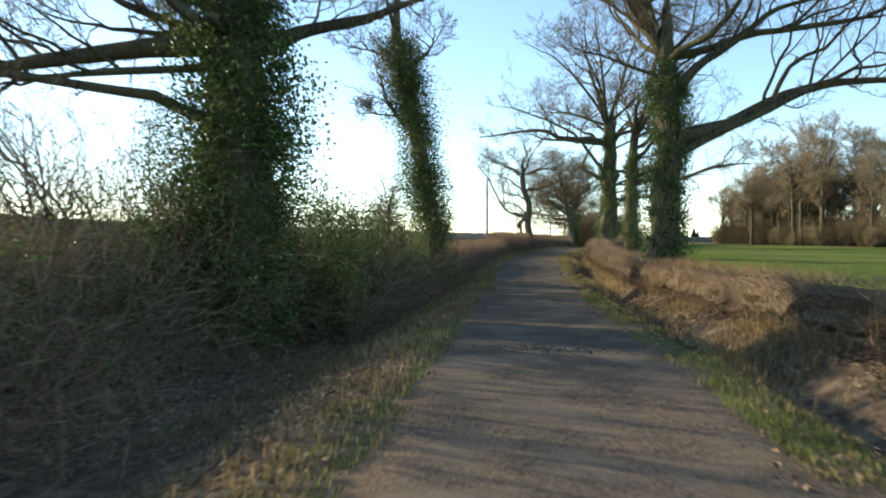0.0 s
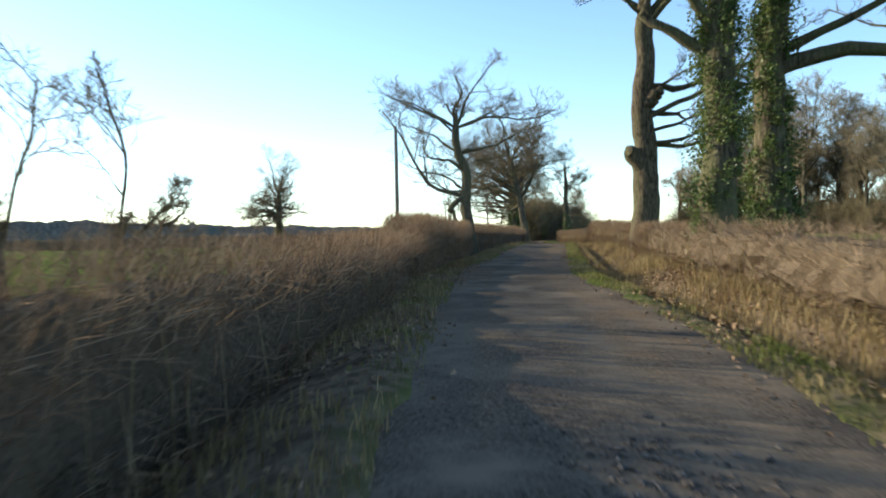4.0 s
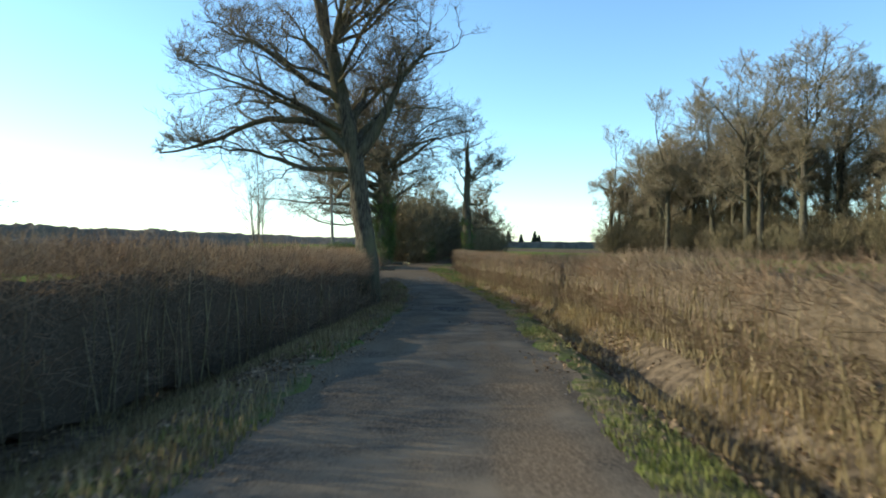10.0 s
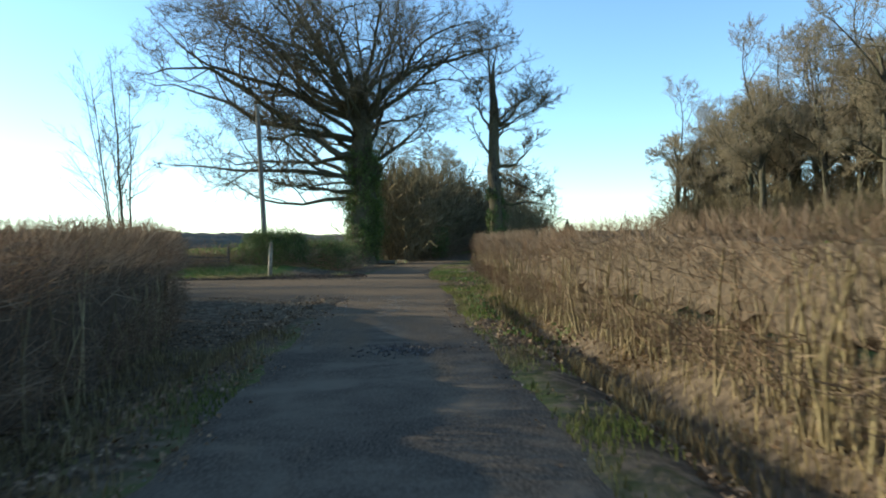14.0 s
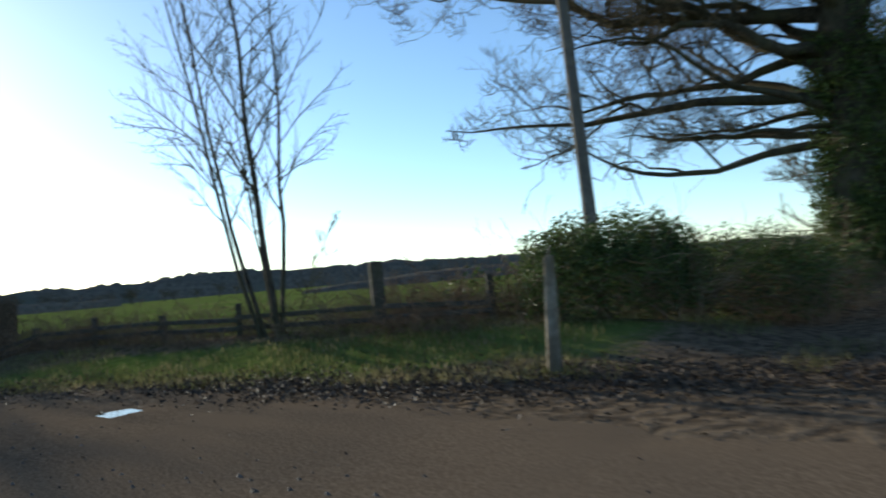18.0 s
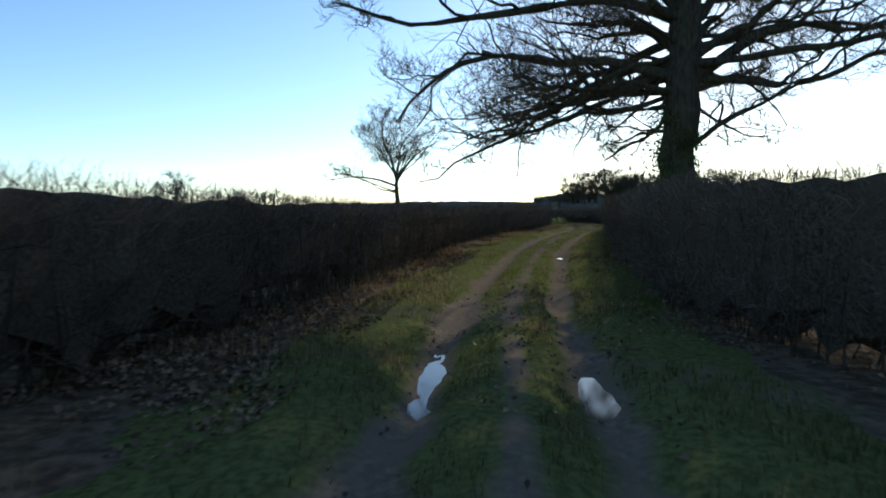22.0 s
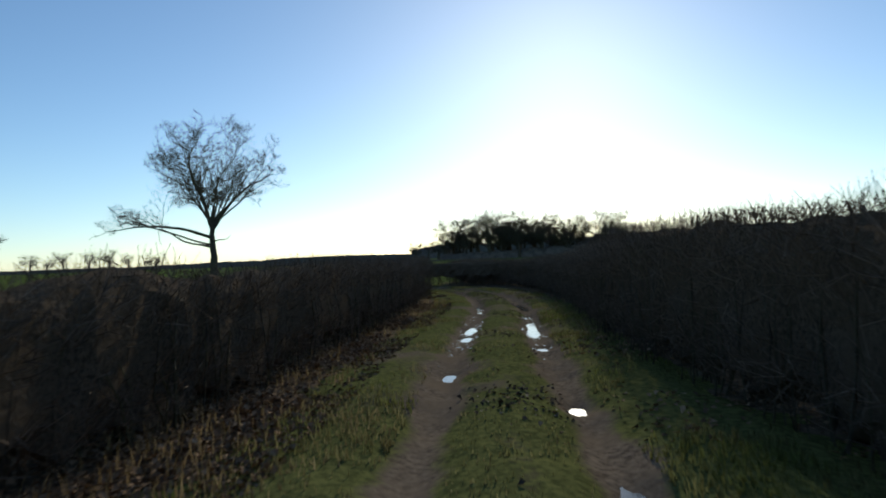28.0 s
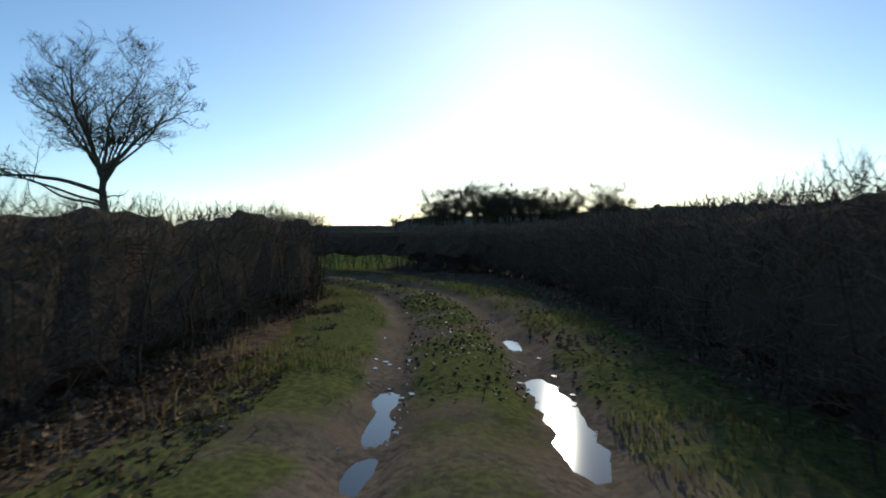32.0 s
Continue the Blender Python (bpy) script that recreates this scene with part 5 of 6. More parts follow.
s = rng.uniform(.006, .02, (n, 1, 1)) * rng.uniform(.7, 1.3, (n, 6, 1))
v = (c[:, None] + octa[None] * s).reshape(-1, 3)
tri = np.array([(0, 1, 4), (1, 2, 4), (2, 3, 4), (3, 0, 4), (1, 0, 5), (2, 1, 5), (3, 2, 5), (0, 3, 5)])
tagged(piece("gravel", v, (np.arange(n)[:, None, None] * 6 + tri[None]).reshape(-1, 3), M_STONE), "loose grey gravel on the lane", "gravel", kind="stuff")


def rubble(x, y, rx, ry, deg, n, seed):
    """Broken stone in a worn patch of the lane."""
    rng = np.random.default_rng(seed)
    a, b = rng.normal(size=n) * rx, rng.normal(size=n) * ry
    q = radians(deg)
    c = lift(np.column_stack([x + a * math.cos(q) - b * math.sin(q), y + a * math.sin(q) + b * math.cos(q)]), .042)
    s = rng.uniform(.008, .034, (n, 1, 1)) * rng.uniform(.6, 1.3, (n, 6, 1))
    v = (c[:, None] + octa[None] * s).reshape(-1, 3)
    tagged(piece("gravel", v, (np.arange(n)[:, None, None] * 6 + tri[None]).reshape(-1, 3), M_DARKSTONE), "dark broken stone in a worn patch of the lane", "gravel", kind="stuff")


for k, (x, y, a, b, n) in enumerate(((12.6, 73.3, .55, .12, 420), (12.1, 70.4, .22, .25, 260), (20.3, 96.3, .3, .2, 260), (24.4, 117.4, .3, .3, 260), (20.8, 101.6, .2, .6, 320), (14.7, 80.6, .35, .4, 200), (4.6, 36, .3, .4, 260), (8.6, 57, .3, .4, 260), (1.6, 10, .4, .2, 200), (3.4, 27.5, .4, .2, 200), (24.2, 133.0, 1.6, 1.1, 260), (20.4, 135.0, 1.6, .9, 260), (15.5, 137.0, 1.6, .7, 220))):
    rubble(x, y, a, b, -12, n, 600 + k)
# wet glints of water standing in the ruts
rng = np.random.default_rng(640)
TD = int(np.argmin(np.abs(TRACK[:, 0] + 31)))
for lo, hi in ((.5, .95), (-.95, -.5)):
    wx, wy = beside(TRACK, 420, lo, hi, 641, TD, TD + 44, .5)
    n = len(wx)
    wz = height(wx, wy) + .03 + rng.uniform(0, .012, n)
    a = np.arange(7) * 2 * np.pi / 7
    r = rng.uniform(.012, .05, (n, 1)) * rng.uniform(.5, 1.4, (n, 7))
    v = np.stack([wx[:, None] + r * np.cos(a), wy[:, None] + r * .6 * np.sin(a), np.repeat(wz[:, None], 7, 1)], 2).reshape(-1, 3)
    k = np.arange(n)[:, None] * 7
    f = np.concatenate([k + [[0, j, j + 1]] for j in range(1, 6)])
    tagged(piece("rut_water", v, f, M_WATER), "films of water glinting in a muddy rut", "water", kind="stuff")


# ---- puddles ----
def puddle(x, y, lx, ly, q, seed):
    """A level sheet of water in a hollow; the uneven earth cuts its shore."""
    rng = np.random.default_rng(seed)
    a = np.linspace(0, 2 * np.pi, 41)[:-1]
    r = 1 + sum(rng.normal() * .06 * np.cos(k * a + rng.uniform(0, 6)) for k in range(2, 7))
    px, py = np.cos(a) * lx * r * .66, np.sin(a) * ly * r * 1.1
    X, Y = x + px * np.cos(q) - py * np.sin(q), y + px * np.sin(q) + py * np.cos(q)
    along = np.linspace(-.3, .3, 7) * lx
    z = float(np.median(height(x + along * np.cos(q), y + along * np.sin(q)))) + (.085 if x > 12 else .062)
    bm = bmesh.new()
    bm.faces.new([bm.verts.new((u, w, z)) for u, w in zip(X, Y)])
    me = bpy.data.meshes.new("puddle")
    bm.to_mesh(me)
    bm.free()
    me.materials.append(M_WATER)
    tagged(new("puddle", me), "still muddy puddle lying in a wheel rut", "puddle", "puddles on the track")


for k, (x, y, a, b, q) in enumerate(HOLLOWS):
    puddle(x, y, a, b, q, 200 + k)


# ---- poles, posts, fence, logs ----
def pole(x, y, tall, r, lean, label):
    top = thing("utility_pole", label, "pole")
    z = float(height(x, y)[0]) - .2
    t = np.linspace(0, 1, 10)
    pts = np.column_stack([x + lean[0] * t, y + lean[1] * t, z + (tall + .2) * t])
    v, f = tubes(pts[None], (r * (1 - .3 * t))[None], 14)
    shaft = piece("shaft", v, f, M_POLE, top, smooth=True)
    bm = bmesh.new()
    bmesh.ops.create_cone(bm, cap_ends=True, segments=14, radius1=r * .74, radius2=r * .3, depth=.1, matrix=Matrix.Translation(Vector(pts[-1]) + Vector((0, 0, .045))))
    part("cap", bm, M_POLE, shaft)
    for dz in (.25, .5):
        bm = bmesh.new()
        bmesh.ops.create_cone(bm, cap_ends=True, segments=8, radius1=.02, radius2=.02, depth=.3, matrix=Matrix.Translation(Vector(pts[-1]) - Vector((0, 0, dz))) @ pose(0, 0, 0, 90, 0, 40))
        part("bracket", bm, M_WIRE, shaft)
    return Vector(pts[-1])


pole(4.9, 76.3, 7.9, .14, (-.05, 0), "weathered wooden utility pole behind the hedge")
pole(22.15, 146.4, 8.4, .15, (-.3, 0), "slightly leaning grey wooden utility pole by the fork")
# broken pale gatepost
post = thing("gate_post", "pale weathered broken gatepost at the field corner", "post")
bm = bmesh.new()
pz = float(height(22.4, 140.9)[0])
bmesh.ops.create_cone(bm, cap_ends=True, segments=9, radius1=.1, radius2=.075, depth=1.6, matrix=Matrix.Translation((22.4, 140.9, pz + .6)) @ pose(0, 0, 0, 2, 3, 0))
for w in bm.verts:
    w.co += Vector((random.uniform(-.012, .012), random.uniform(-.012, .012), random.uniform(0, .16) if w.co.z > pz + 1 else 0))
shaft = part("shaft", bm, M_POST, post)
bm = bmesh.new()
bmesh.ops.create_cone(bm, cap_ends=True, segments=6, radius1=.03, radius2=.012, depth=.35, matrix=Matrix.Translation((22.43, 140.88, pz + 1.5)) @ pose(0, 0, 0, -6, 10, 0))
part("splinter", bm, M_POST, shaft)

# post and rail fence on the bank
fence = thing("fence", "old low post and rail fence, grey and sagging", "fence")
fp = [(4.9, 146.0), (7.4, 145.6), (9.9, 145.2), (12.4, 144.8), (14.75, 144.5), (18.15, 144.4), (20.4, 144.6)]
for k, (x, y) in enumerate(fp):
    z = float(height(x, y)[0])
    hgt = (.75, .62, .7, .6, .72, 1.3, .9)[k]
    bm = bmesh.new()
    bmesh.ops.create_cube(bm, size=1, matrix=Matrix.Translation((x, y, z + hgt / 2 - .1)) @ pose(0, 0, 0, 2 * (k % 3) - 2, (k * 7) % 5 - 2, k * 9) @ Matrix.Diagonal(((.24 if k == 5 else .13), (.2 if k == 5 else .1), hgt + .2, 1)))
    bmesh.ops.bevel(bm, geom=bm.edges[:], offset=.012, segments=1, affect="EDGES")
    part("post", bm, M_FENCE, fence)
for (xa, ya), (xb, yb) in zip(fp, fp[1:]):
    for hh in (.2, .42):
        za, zb = float(height(xa, ya)[0]) + hh, float(height(xb, yb)[0]) + hh + random.uniform(-.06, .03)
        a3, b3 = Vector((xa, ya - .07, za)), Vector((xb, yb - .07, zb))
        bm = bmesh.new()
        m = Matrix.Translation((a3 + b3) / 2) @ (b3 - a3).to_track_quat("X", "Z").to_matrix().to_4x4() @ Matrix.Diagonal(((b3 - a3).length + .1, .04, .1, 1))
        bmesh.ops.create_cube(bm, size=1, matrix=m)
        bmesh.ops.bevel(bm, geom=bm.edges[:], offset=.008, segments=1, affect="EDGES")
        part("rail", bm, M_FENCE, fence)


# bramble and ivy clumps by the fork
def bramble(x, y, rx, ry, tall, seed, leaves=0, leaf=.085, label="tangled brown bramble clump by the fence"):
    rng = np.random.default_rng(seed)
    top = thing("bramble_bush", label, "bush")
    z = float(height(x, y)[0])
    n = int(26 * rx * ry * 3) + 24
    st = np.column_stack([x + rng.uniform(-rx, rx, n), y + rng.uniform(-ry, ry, n), np.full(n, z - .05)])
    d = unit(np.column_stack([rng.normal(size=(n, 2)) * .5, np.full(n, 1.)]))
    ln = tall * (rng.uniform(.7, 1.5, n) if tall < 2 else rng.uniform(.5, 1.1, n))
    P = [st]
    for k in range(6):
        st = st + d * (ln / 6)[:, None]
        P.append(st)
        d = unit(d + rng.normal(size=d.shape) * .22 + np.array([0, 0, -.22]))
    P = np.stack(P, 1)
    R = rng.uniform(.004, .008, n)[:, None] * np.linspace(1, .4, 7)
    P1, R1 = children(P, R, 6, (.25, .5), 50, 3, .2, .05, .1, rng, rmin=.004)
    v, f = join([tubes(P, R, 4), tubes(P1, R1, 3)])
    tagged(piece("cane_growth", v, f, M_HEDGE, top), kind="stuff")
    if leaves:
        a = rng.uniform(0, 2 * np.pi, leaves)
        e = np.arcsin(rng.random(leaves) ** .8)
        rr = (rng.uniform(.75, 1.08, leaves) if tall < 2 else rng.uniform(.1, 1.08, leaves) ** .6) * (1 + .12 * np.sin(a * 5) * np.sin(e * 6))
        c = np.column_stack([x + np.cos(a) * np.cos(e) ** .6 * rx * rr, y + np.sin(a) * np.cos(e) ** .6 * ry * rr, z + .1 + np.sin(e) ** .8 * tall * rr])
        v, f = leaf_cloud(c, leaf, rng)
        piece("ivy", v, f, M_IVY, top, "dark glossy ivy leaves")
    return top


for k, (x, y, a, b, h, lv) in enumerate(((7, 145.7, 1.6, .7, .8, 0), (10.5, 145.2, 1.6, .7, .7, 0), (12.6, 144.4, 1.2, .5, .55, 0), (8.6, 145.0, 1.2, .5, .5, 0), (14.4, 144.0, .9, .4, .4, 0), (17.0, 144.0, .9, .5, .6, 0), (19.4, 143.6, 1.0, .6, .7, 0), (6.0, 144.6, 1.0, .6, .6, 0), (18.3, 145.3, 1.4, .8, 1.25, 0), (13.4, 145.4, 1.6, .6, 1.0, 0), (19.2, 145.9, 1.5, .8, 1.5, 0), (17.2, 145.6, 1.3, .7, 1.2, 0), (16.0, 145.0, 1.4, .6, .9, 0), (5.2, 146.6, 1.6, .8, 1.2, 0), (9.4, 146.0, 1.8, .6, 1.1, 0), (20.3, 145.6, 1.3, .9, 1.2, 500), (22.6, 144.6, 1.6, 1.2, 1.6, 22000), (24.6, 146.6, 1.8, 1.4, 1.6, 15000), (26.0, 149.6, 1.5, 1.5, 1.4, 8000), (25.5, 152.4, 1.0, 1.3, 1.2, 6000), (6.4, 146.2, 1.6, .7, 1.3, 0), (8.2, 146.4, 1.5, .6, 1.2, 0), (11.4, 145.9, 1.5, .5, .8, 0), (19.9, 145.1, 1.2, .6, 1.1, 0), (18.8, 144.7, 1.0, .5, .9, 0))):
    bramble(x, y, a, b, h, 300 + k, lv, .055 if lv > 1000 else .085, "ivy-covered hedge clump beside the pole" if lv > 1000 else "tangled brown bramble clump by the fence")
for k, (x, y, a, h, lv) in enumerate(((33.0, 163.5, 1.2, 4.2, 5200), (35.2, 167.5, 1.5, 5.0, 6000), (37.6, 172, 1.5, 4.6, 5200), (32.0, 168, 1.3, 3.8, 3600), (34.6, 161.6, .8, 2.6, 2600))):
    bramble(x, y, a, a, h, 380 + k, lv, .1, "dark ivy-clad thicket beside the sunken lane")
# evergreen scrub and saplings behind the shady hedge
for k, (x, y, a, b, h, lv) in enumerate(((-5.0, 20.5, 2.0, 2.0, 2.7, 3200), (-3.6, 27, 1.6, 1.6, 2.0, 1600), (-2.6, 22.6, 1.1, 1.6, 3.6, 2600), (-3.7, 19.8, .9, 1.0, 4.3, 3000), (-4.7, 18.4, 1.1, 1.1, 3.5, 2400), (-.7, 28.6, .9, 1.0, 2.6, 2400), (-1.2, 26.4, .9, 1.2, 2.2, 1500), (-6.6, 16, 1.8, 2, 2.6, 1200), (-5.6, 12.5, 1.0, 1.2, 3.6, 1400), (-5.5, 14.9, .8, .8, 5.4, 2600), (-4.2, 24.5, 1.5, 1.5, 3.6, 1600), (-6.4, 9, 2.0, 2.0, 2.6, 1500), (-2.2, 20.2, 1.0, 1.6, 1.5, 900))):
    bramble(x, y, a, b, h, 320 + k, lv * 3, .05, "evergreen scrub growing behind the shady hedge")
srng = np.random.default_rng(66)
for k in range(22):
    # bare hazel and thorn stems standing up out of the shady hedge
    hx, hy = -10.5 + 1.0 * (k % 6) + srng.uniform(-.5, .5), 3.5 + 1.25 * k + srng.uniform(-.5, .5)
    hx = min(hx, -5.2 + .16 * max(0, hy - 15))
    m = 9
    P0 = np.array([limb_line((hx + srng.normal() * .3, hy + srng.normal() * .3, float(height(hx, hy)[0]) - .1), srng.uniform(0, 360), srng.uniform(58, 86), srng.uniform(2.6, 4.8), srng.uniform(-40, 40), 8, 9, srng, .1) for q in range(m)])
    R0 = np.full((m, 1), .022) * np.linspace(1, .25, 9)[None]
    P1, R1 = children(P0, R0, 8, (.28, .55), 42, 4, .18, .12, .15, srng, rmin=.006)
    P2, R2 = children(P1, R1, 4, (.4, .8), 45, 2, .2, .1, .1, srng, rmin=.005)
    sap = thing("hazel_bush", "bare hazel stems standing up out of the shady hedge", "bush", "hazels in the shady hedge")
    v, f = tubes(P0, R0, 5)
    tagged(piece("stem_growth", v, f, M_STEM, sap, smooth=True), kind="stuff")
    v, f = join([tubes(P1, R1, 3), tubes(P2, R2, 3)])
    tagged(piece("twig_growth", v, f, M_HEDGE, sap), kind="stuff")
# leaning thorn stems and leafy ivy growth beside the first oak
for k, (x, y, az, el, ln, m) in enumerate(((-5.6, 14.0, 176, 52, 5.6, 2), (-7.0, 14.3, 168, 70, 5.0, 3), (-6.4, 14.8, 186, 60, 5.2, 2))):
    P0 = np.array([limb_line((x + srng.normal() * .15, y + srng.normal() * .15, float(height(x, y)[0]) - .1), az + srng.normal() * 9, el + srng.normal() * 7, ln, srng.uniform(-20, 20), 6, 9, srng, .1) for q in range(m)])
    P1, R1 = children(P0, np.full((m, 1), .05) * np.linspace(1, .3, 9)[None], 9, (.25, .5), 48, 4, .2, .12, .3, srng, rmin=.007)
    P2, R2 = children(P1, R1, 5, (.4, .8), 45, 3, .2, .1, .1, srng, rmin=.005)
    thorn = thing("thorn_bush", "bare leaning thorn stems beside an ivy-clad oak", "bush", "thorns beside the oak")
    for q in range(m):
        v, f = tubes(P0[q:q + 1], np.linspace(.05, .015, 9)[None], 6)
        piece("stem", v, f, M_BARK_DARK, thorn, smooth=True)
    v, f = join([tubes(P1, R1, 4), tubes(P2, R2, 3)])
    tagged(piece("twig_growth", v, f, M_BARK_DARK, thorn), kind="stuff")
for k, (x, y, a, b, h, lv) in enumerate(((-5.5, 14.2, .55, .5, 2.6, 2600), (-5.9, 13.4, .5, .5, 1.3, 900), (-7.2, 13.2, .8, .6, 1.25, 1100))):
    bramble(x, y, a, b, h, 410 + k, lv, .075, "leafy ivy growth in the hedge beside the first oak")
for k, (x, y, a, b, h, lv) in enumerate(((-2.4, 16.9, .7, .8, 3.2, 9000), (-2.8, 18.6, .9, .9, 3.2, 10000), (-2.1, 20.4, .8, 1.0, 3.1, 10000), (-1.6, 22.6, .7, 1.0, 3.0, 9000), (-1.0, 24.6, .7, .9, 2.8, 7000))):
    bramble(x, y, a, b, h, 420 + k, lv, .055, "dark evergreen scrub filling the shady hedge")
for k in range(14):
    sx, sy = -3.9 - (k % 3) * 1.0 + .18 * max(0, k - 8), -3 + k * 1.75
    bramble(sx, sy, 1.1, 1.1, .55 + .35 * ((k * 5) % 4) / 3, 360 + k, 240 if k % 2 else 60, .06, "low brown bramble and bracken in the hollow beside the lane")
for k, (x, y, h) in enumerate(((-1.5, 42, 3.1), (-.4, 42.9, 3.0), (-2.8, 41.2, 2.6), (-3.6, 38.6, 2.4), (-8.5, 22, 4.0), (-9.5, 30, 3.6), (-12, 18, 4))):
    tree("hawthorn", "scrubby bare hawthorn standing above the hedge", (x, y), h * .6, .09, [(.5, 137 * k, 40, h * .5, .5, 0, 10), (.7, 137 * k + 140, 40, h * .5, .5, 0, 10), (.9, 137 * k + 260, 45, h * .5, .5, 0, 10)], 340 + k, crown=((0, 0, h * 1.05, h * .38, h * .42),), leader=.3, bark=M_BARK_DARK, group="hawthorns in the hedge", tip=.005, counts=(8, 6, 5, 4), fill=3)


bramble(13.75, 60.35, .55, .5, 1.3, 390, 0, label="brown twiggy growth round the foot of the lopped oak")
bramble(14.6, 60.5, .5, .5, 1.0, 391, 0, label="brown twiggy growth round the foot of the lopped oak")
bramble(19.1, 104.4, .6, .6, 0.9, 392, 0, label="brown twiggy growth round the leaning oak in the hedge")


def log(x, y, r, ln, deg, label, tilt=0):
    top = thing("log", label, "log")
    z = float(height(x, y)[0]) + r * .9
    m = Matrix.Translation((x, y, z)) @ pose(0, 0, 0, 90 + tilt, 0, deg)
    bm = bmesh.new()
    bmesh.ops.create_cone(bm, cap_ends=False, segments=14, radius1=r, radius2=r * .93, depth=ln, matrix=m)
    bole = part("bark", bm, M_BARK_DARK, top, smooth=True)
    for sgn in (-1, 1):
        bm = bmesh.new()
        bmesh.ops.create_circle(bm, cap_ends=True, segments=14, radius=r * .96, matrix=m @ Matrix.Translation((0, 0, sgn * ln * .498)))
        part("cut_end", bm, M_CUT, bole, "fresh yellow sawn end")


log(27.9, 153.6, .17, .9, 8, "sawn log with a fresh yellow end under the oak", 25)
log(29.6, 154.6, .14, 1.2, 60, "sawn log with a fresh yellow end under the oak")
log(30.9, 156.5, .12, 1.0, 20, "sawn log lying beside the sunken lane")

# conifers far ahead of the lane
def conifer(x, y, tall, seed):
    rng = np.random.default_rng(seed)
    top = thing("conifer", "dark conifer standing on the far skyline", "tree", "conifers on the skyline")
    z = float(height(x, y)[0])
    v, f = tubes(np.array([[(x, y, z), (x, y, z + tall)]]), np.array([[.25, .04]]), 7)
    piece("trunk", v, f, M_BARK_DARK, top)
    n = 420
    h = rng.random(n) * .85 + .15
    a = rng.uniform(0, 6.28, n)
    ln = (1 - h) * tall * .3 + .3
    st = np.column_stack([np.full(n, x), np.full(n, y), z + h * tall])
    en = st + np.column_stack([np.cos(a) * ln, np.sin(a) * ln, -.15 * ln])
    v, f = tubes(np.stack([st, (st + en) / 2, en], 1), np.stack([np.full(n, .1), np.full(n, .22), np.full(n, .05)], 1), 4)
    piece("crown", v, f, M_CONIFER, top)


for k, (x, y, h) in enumerate(((105.5, 334, 6), (110, 333, 5), (114.5, 331, 6.2), (116.5, 332, 4.8))):
    conifer(x, y, h, 400 + k)


# ---- distance: wooded ridges ----
def ridge(name, label, pts, tall, depth, seed, material=None):
    ln = resample(pts, 2.5)
    n = len(ln)
    d = unit(np.gradient(ln, axis=0))
    nr = np.stack([d[:, 1], -d[:, 0]], 1)
    H = np.interp(np.linspace(0, 1, n), np.linspace(0, 1, len(tall)), tall)
    prof = np.array([(-1, 0), (-.97, .45), (-.85, .75), (-.6, .92), (-.2, 1), (.3, 1.02), (.8, .8), (1, 0)])
    off = prof[:, 0][None] * depth
    xy = ln[:, None] + nr[:, None] * off[:, :, None]
    fx, fy = xy[:, :, 0].ravel(), xy[:, :, 1].ravel()
    jig = (1 + .1 * noise2(fx, fy, .12, seed) + .07 * noise2(fx, fy, .6, seed + 2) + .045 * noise2(fx, fy, 1.6, seed + 1)).reshape(n, 8)
    z = height(ln[:, 0], ln[:, 1])[:, None] - .5 + H[:, None] * prof[:, 1][None] * jig
    v = np.concatenate([xy, z[:, :, None]], 2).reshape(-1, 3)
    a = (np.arange(n - 1)[:, None] * 8 + np.arange(7)[None]).ravel()
    tagged(piece(name, v, np.stack([a, a + 1, a + 9, a + 8], 1), material or M_FARWOOD, smooth=True), label, "far woods", kind="structure")


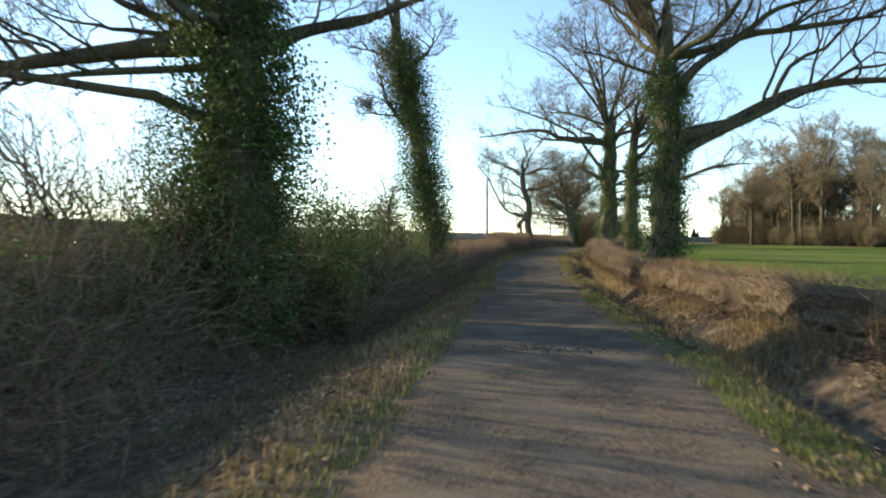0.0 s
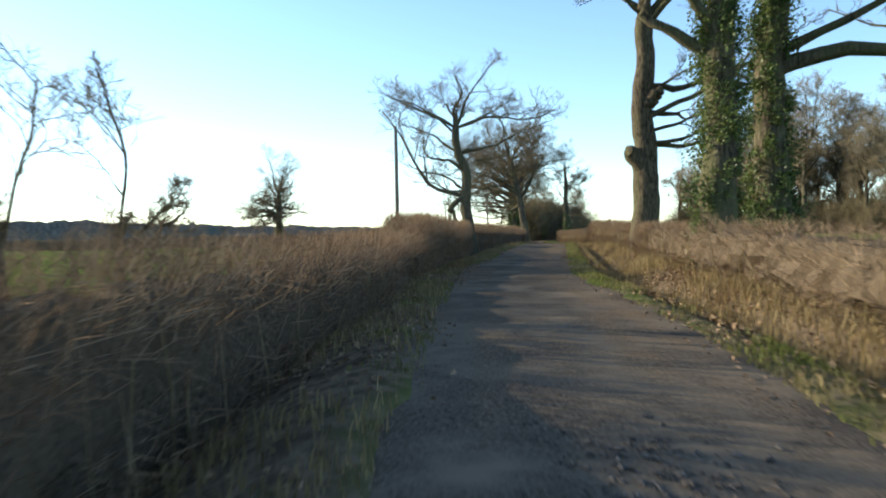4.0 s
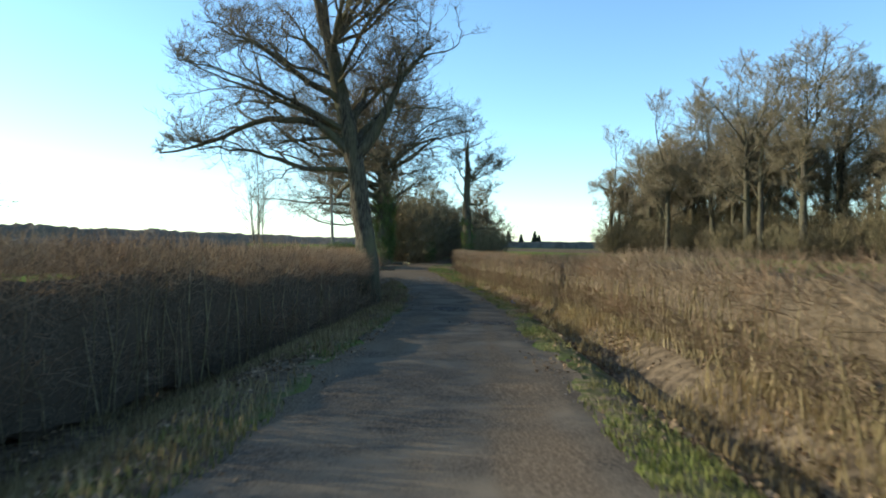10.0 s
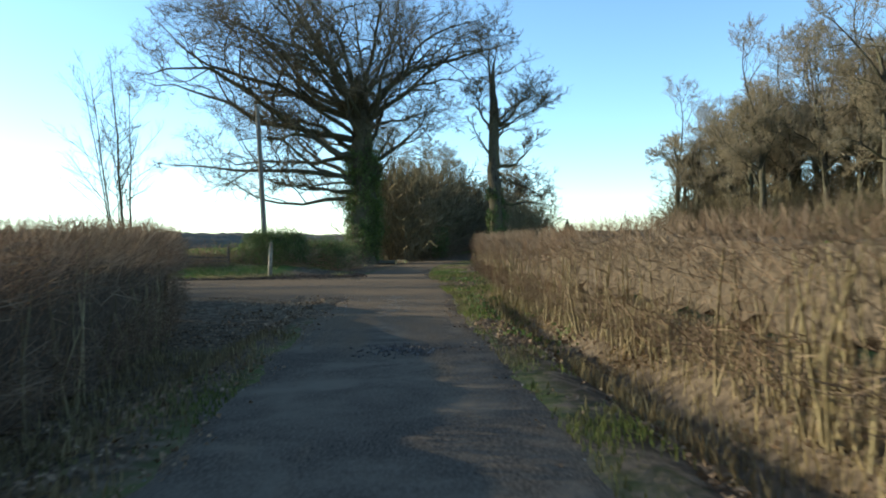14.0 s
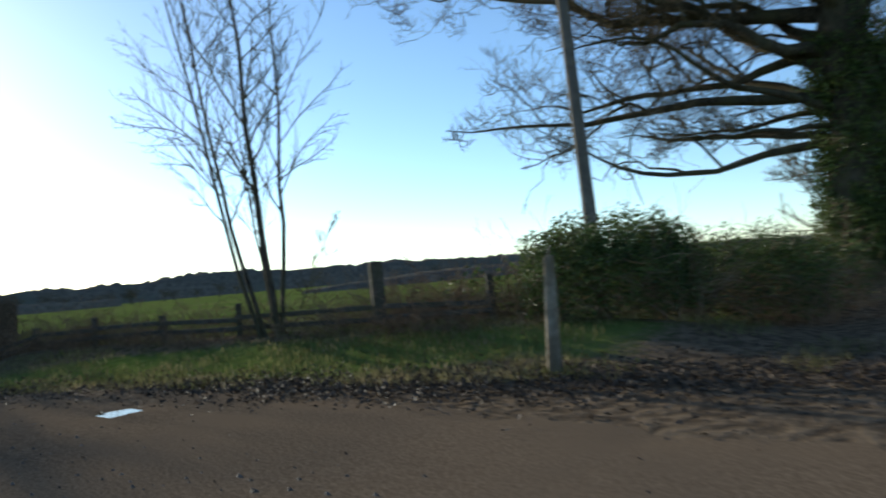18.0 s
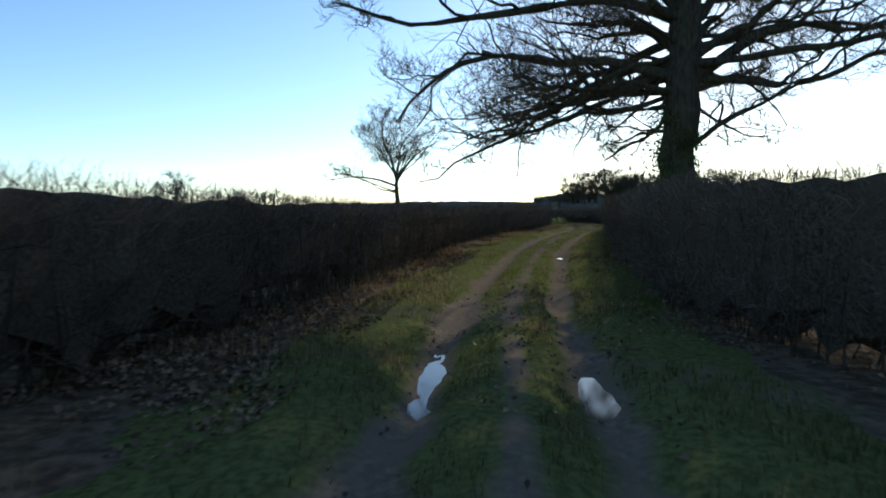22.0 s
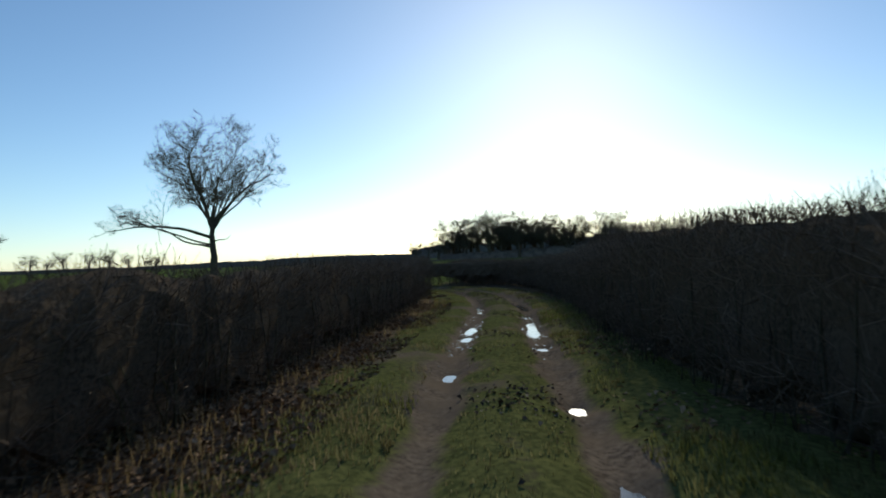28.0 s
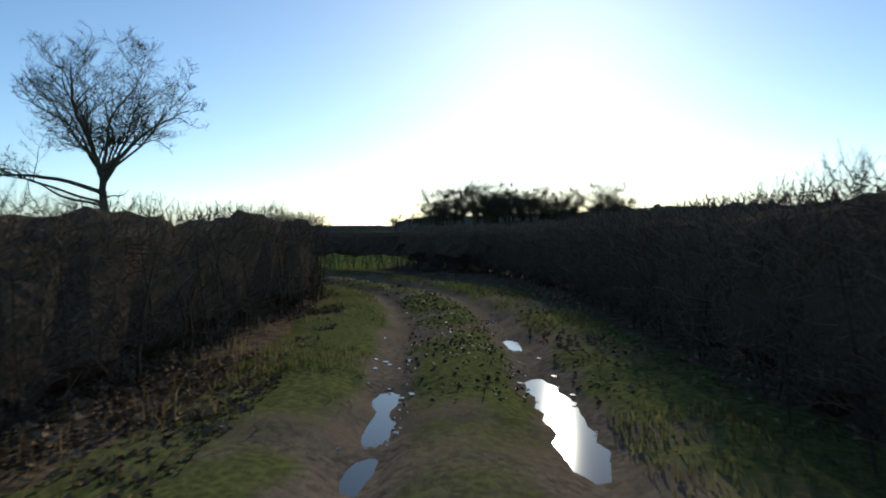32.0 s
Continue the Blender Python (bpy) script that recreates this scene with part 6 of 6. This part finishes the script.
ridge("backdrop_wood", "far wooded ridge beyond the fields", [(-620, 340), (-480, 480), (-330, 600), (-180, 690), (0, 720), (150, 700), (290, 600), (420, 480)], (10, 14, 17, 14, 9, 5, 4, 5), 45, 501)
ridge("backdrop_hill", "low dark wooded hill beyond the field", [(-56, 258), (-34, 270), (-12, 281), (12, 290)], (1, 2.8, 3.4, 2.2), 9, 502)
ridge("backdrop_copse", "dark copse at the end of the farm track", [(-274, 233), (-262, 251), (-246, 278), (-225, 305), (-190, 345)], (2, 3.6, 4.4, 3.6, 3), 7, 503, M_COPSE)
ridge("backdrop_hedgerow", "far hedgerow trees on the skyline", [(-1300, -200), (-1250, 40), (-1150, 250), (-900, 520), (-600, 640)], (7, 6, 9, 6, 6), 25, 504)
ridge("backdrop_hedgerow", "far field hedge beyond the track", [(-300, -60), (-280, 60), (-250, 150), (-235, 220)], (1.6, 1.6, 1.3, 1.0), 1.2, 505)
ridge("backdrop_hedgerow", "far field hedge beyond the lane", [(60, 300), (100, 320), (160, 330), (240, 330)], (2.5, 2.6, 4, 6), 2, 506)


# ---- small things ----
stump = thing("tree_stump", "small pale sawn stump on the leafy bank", "stump")
sx, sy = 6.3, 17.9
bm = bmesh.new()
bmesh.ops.create_cone(bm, cap_ends=False, segments=12, radius1=.16, radius2=.12, depth=.5, matrix=Matrix.Translation((sx, sy, float(height(sx, sy)[0]) + .18)))
bole = part("bark", bm, M_BARK, stump, smooth=True)
bm = bmesh.new()
bmesh.ops.create_circle(bm, cap_ends=True, segments=12, radius=.12, matrix=Matrix.Translation((sx, sy, float(height(sx, sy)[0]) + .428)))
part("cut_end", bm, M_POST, bole, "pale sawn top")
bag = thing("plastic_litter", "crumpled bright blue plastic litter in the verge grass", "litter")
bm = bmesh.new()
bx, by = (24.52, 106.36)
bmesh.ops.create_icosphere(bm, subdivisions=2, radius=.1, matrix=Matrix.Translation((bx, by, float(height(bx, by)[0]) + .09)))
for w in bm.verts:
    w.co += Vector((random.uniform(-.02, .02), random.uniform(-.02, .02), random.uniform(-.02, .03)))
part("wrapper", bm, M_BLUE, bag)
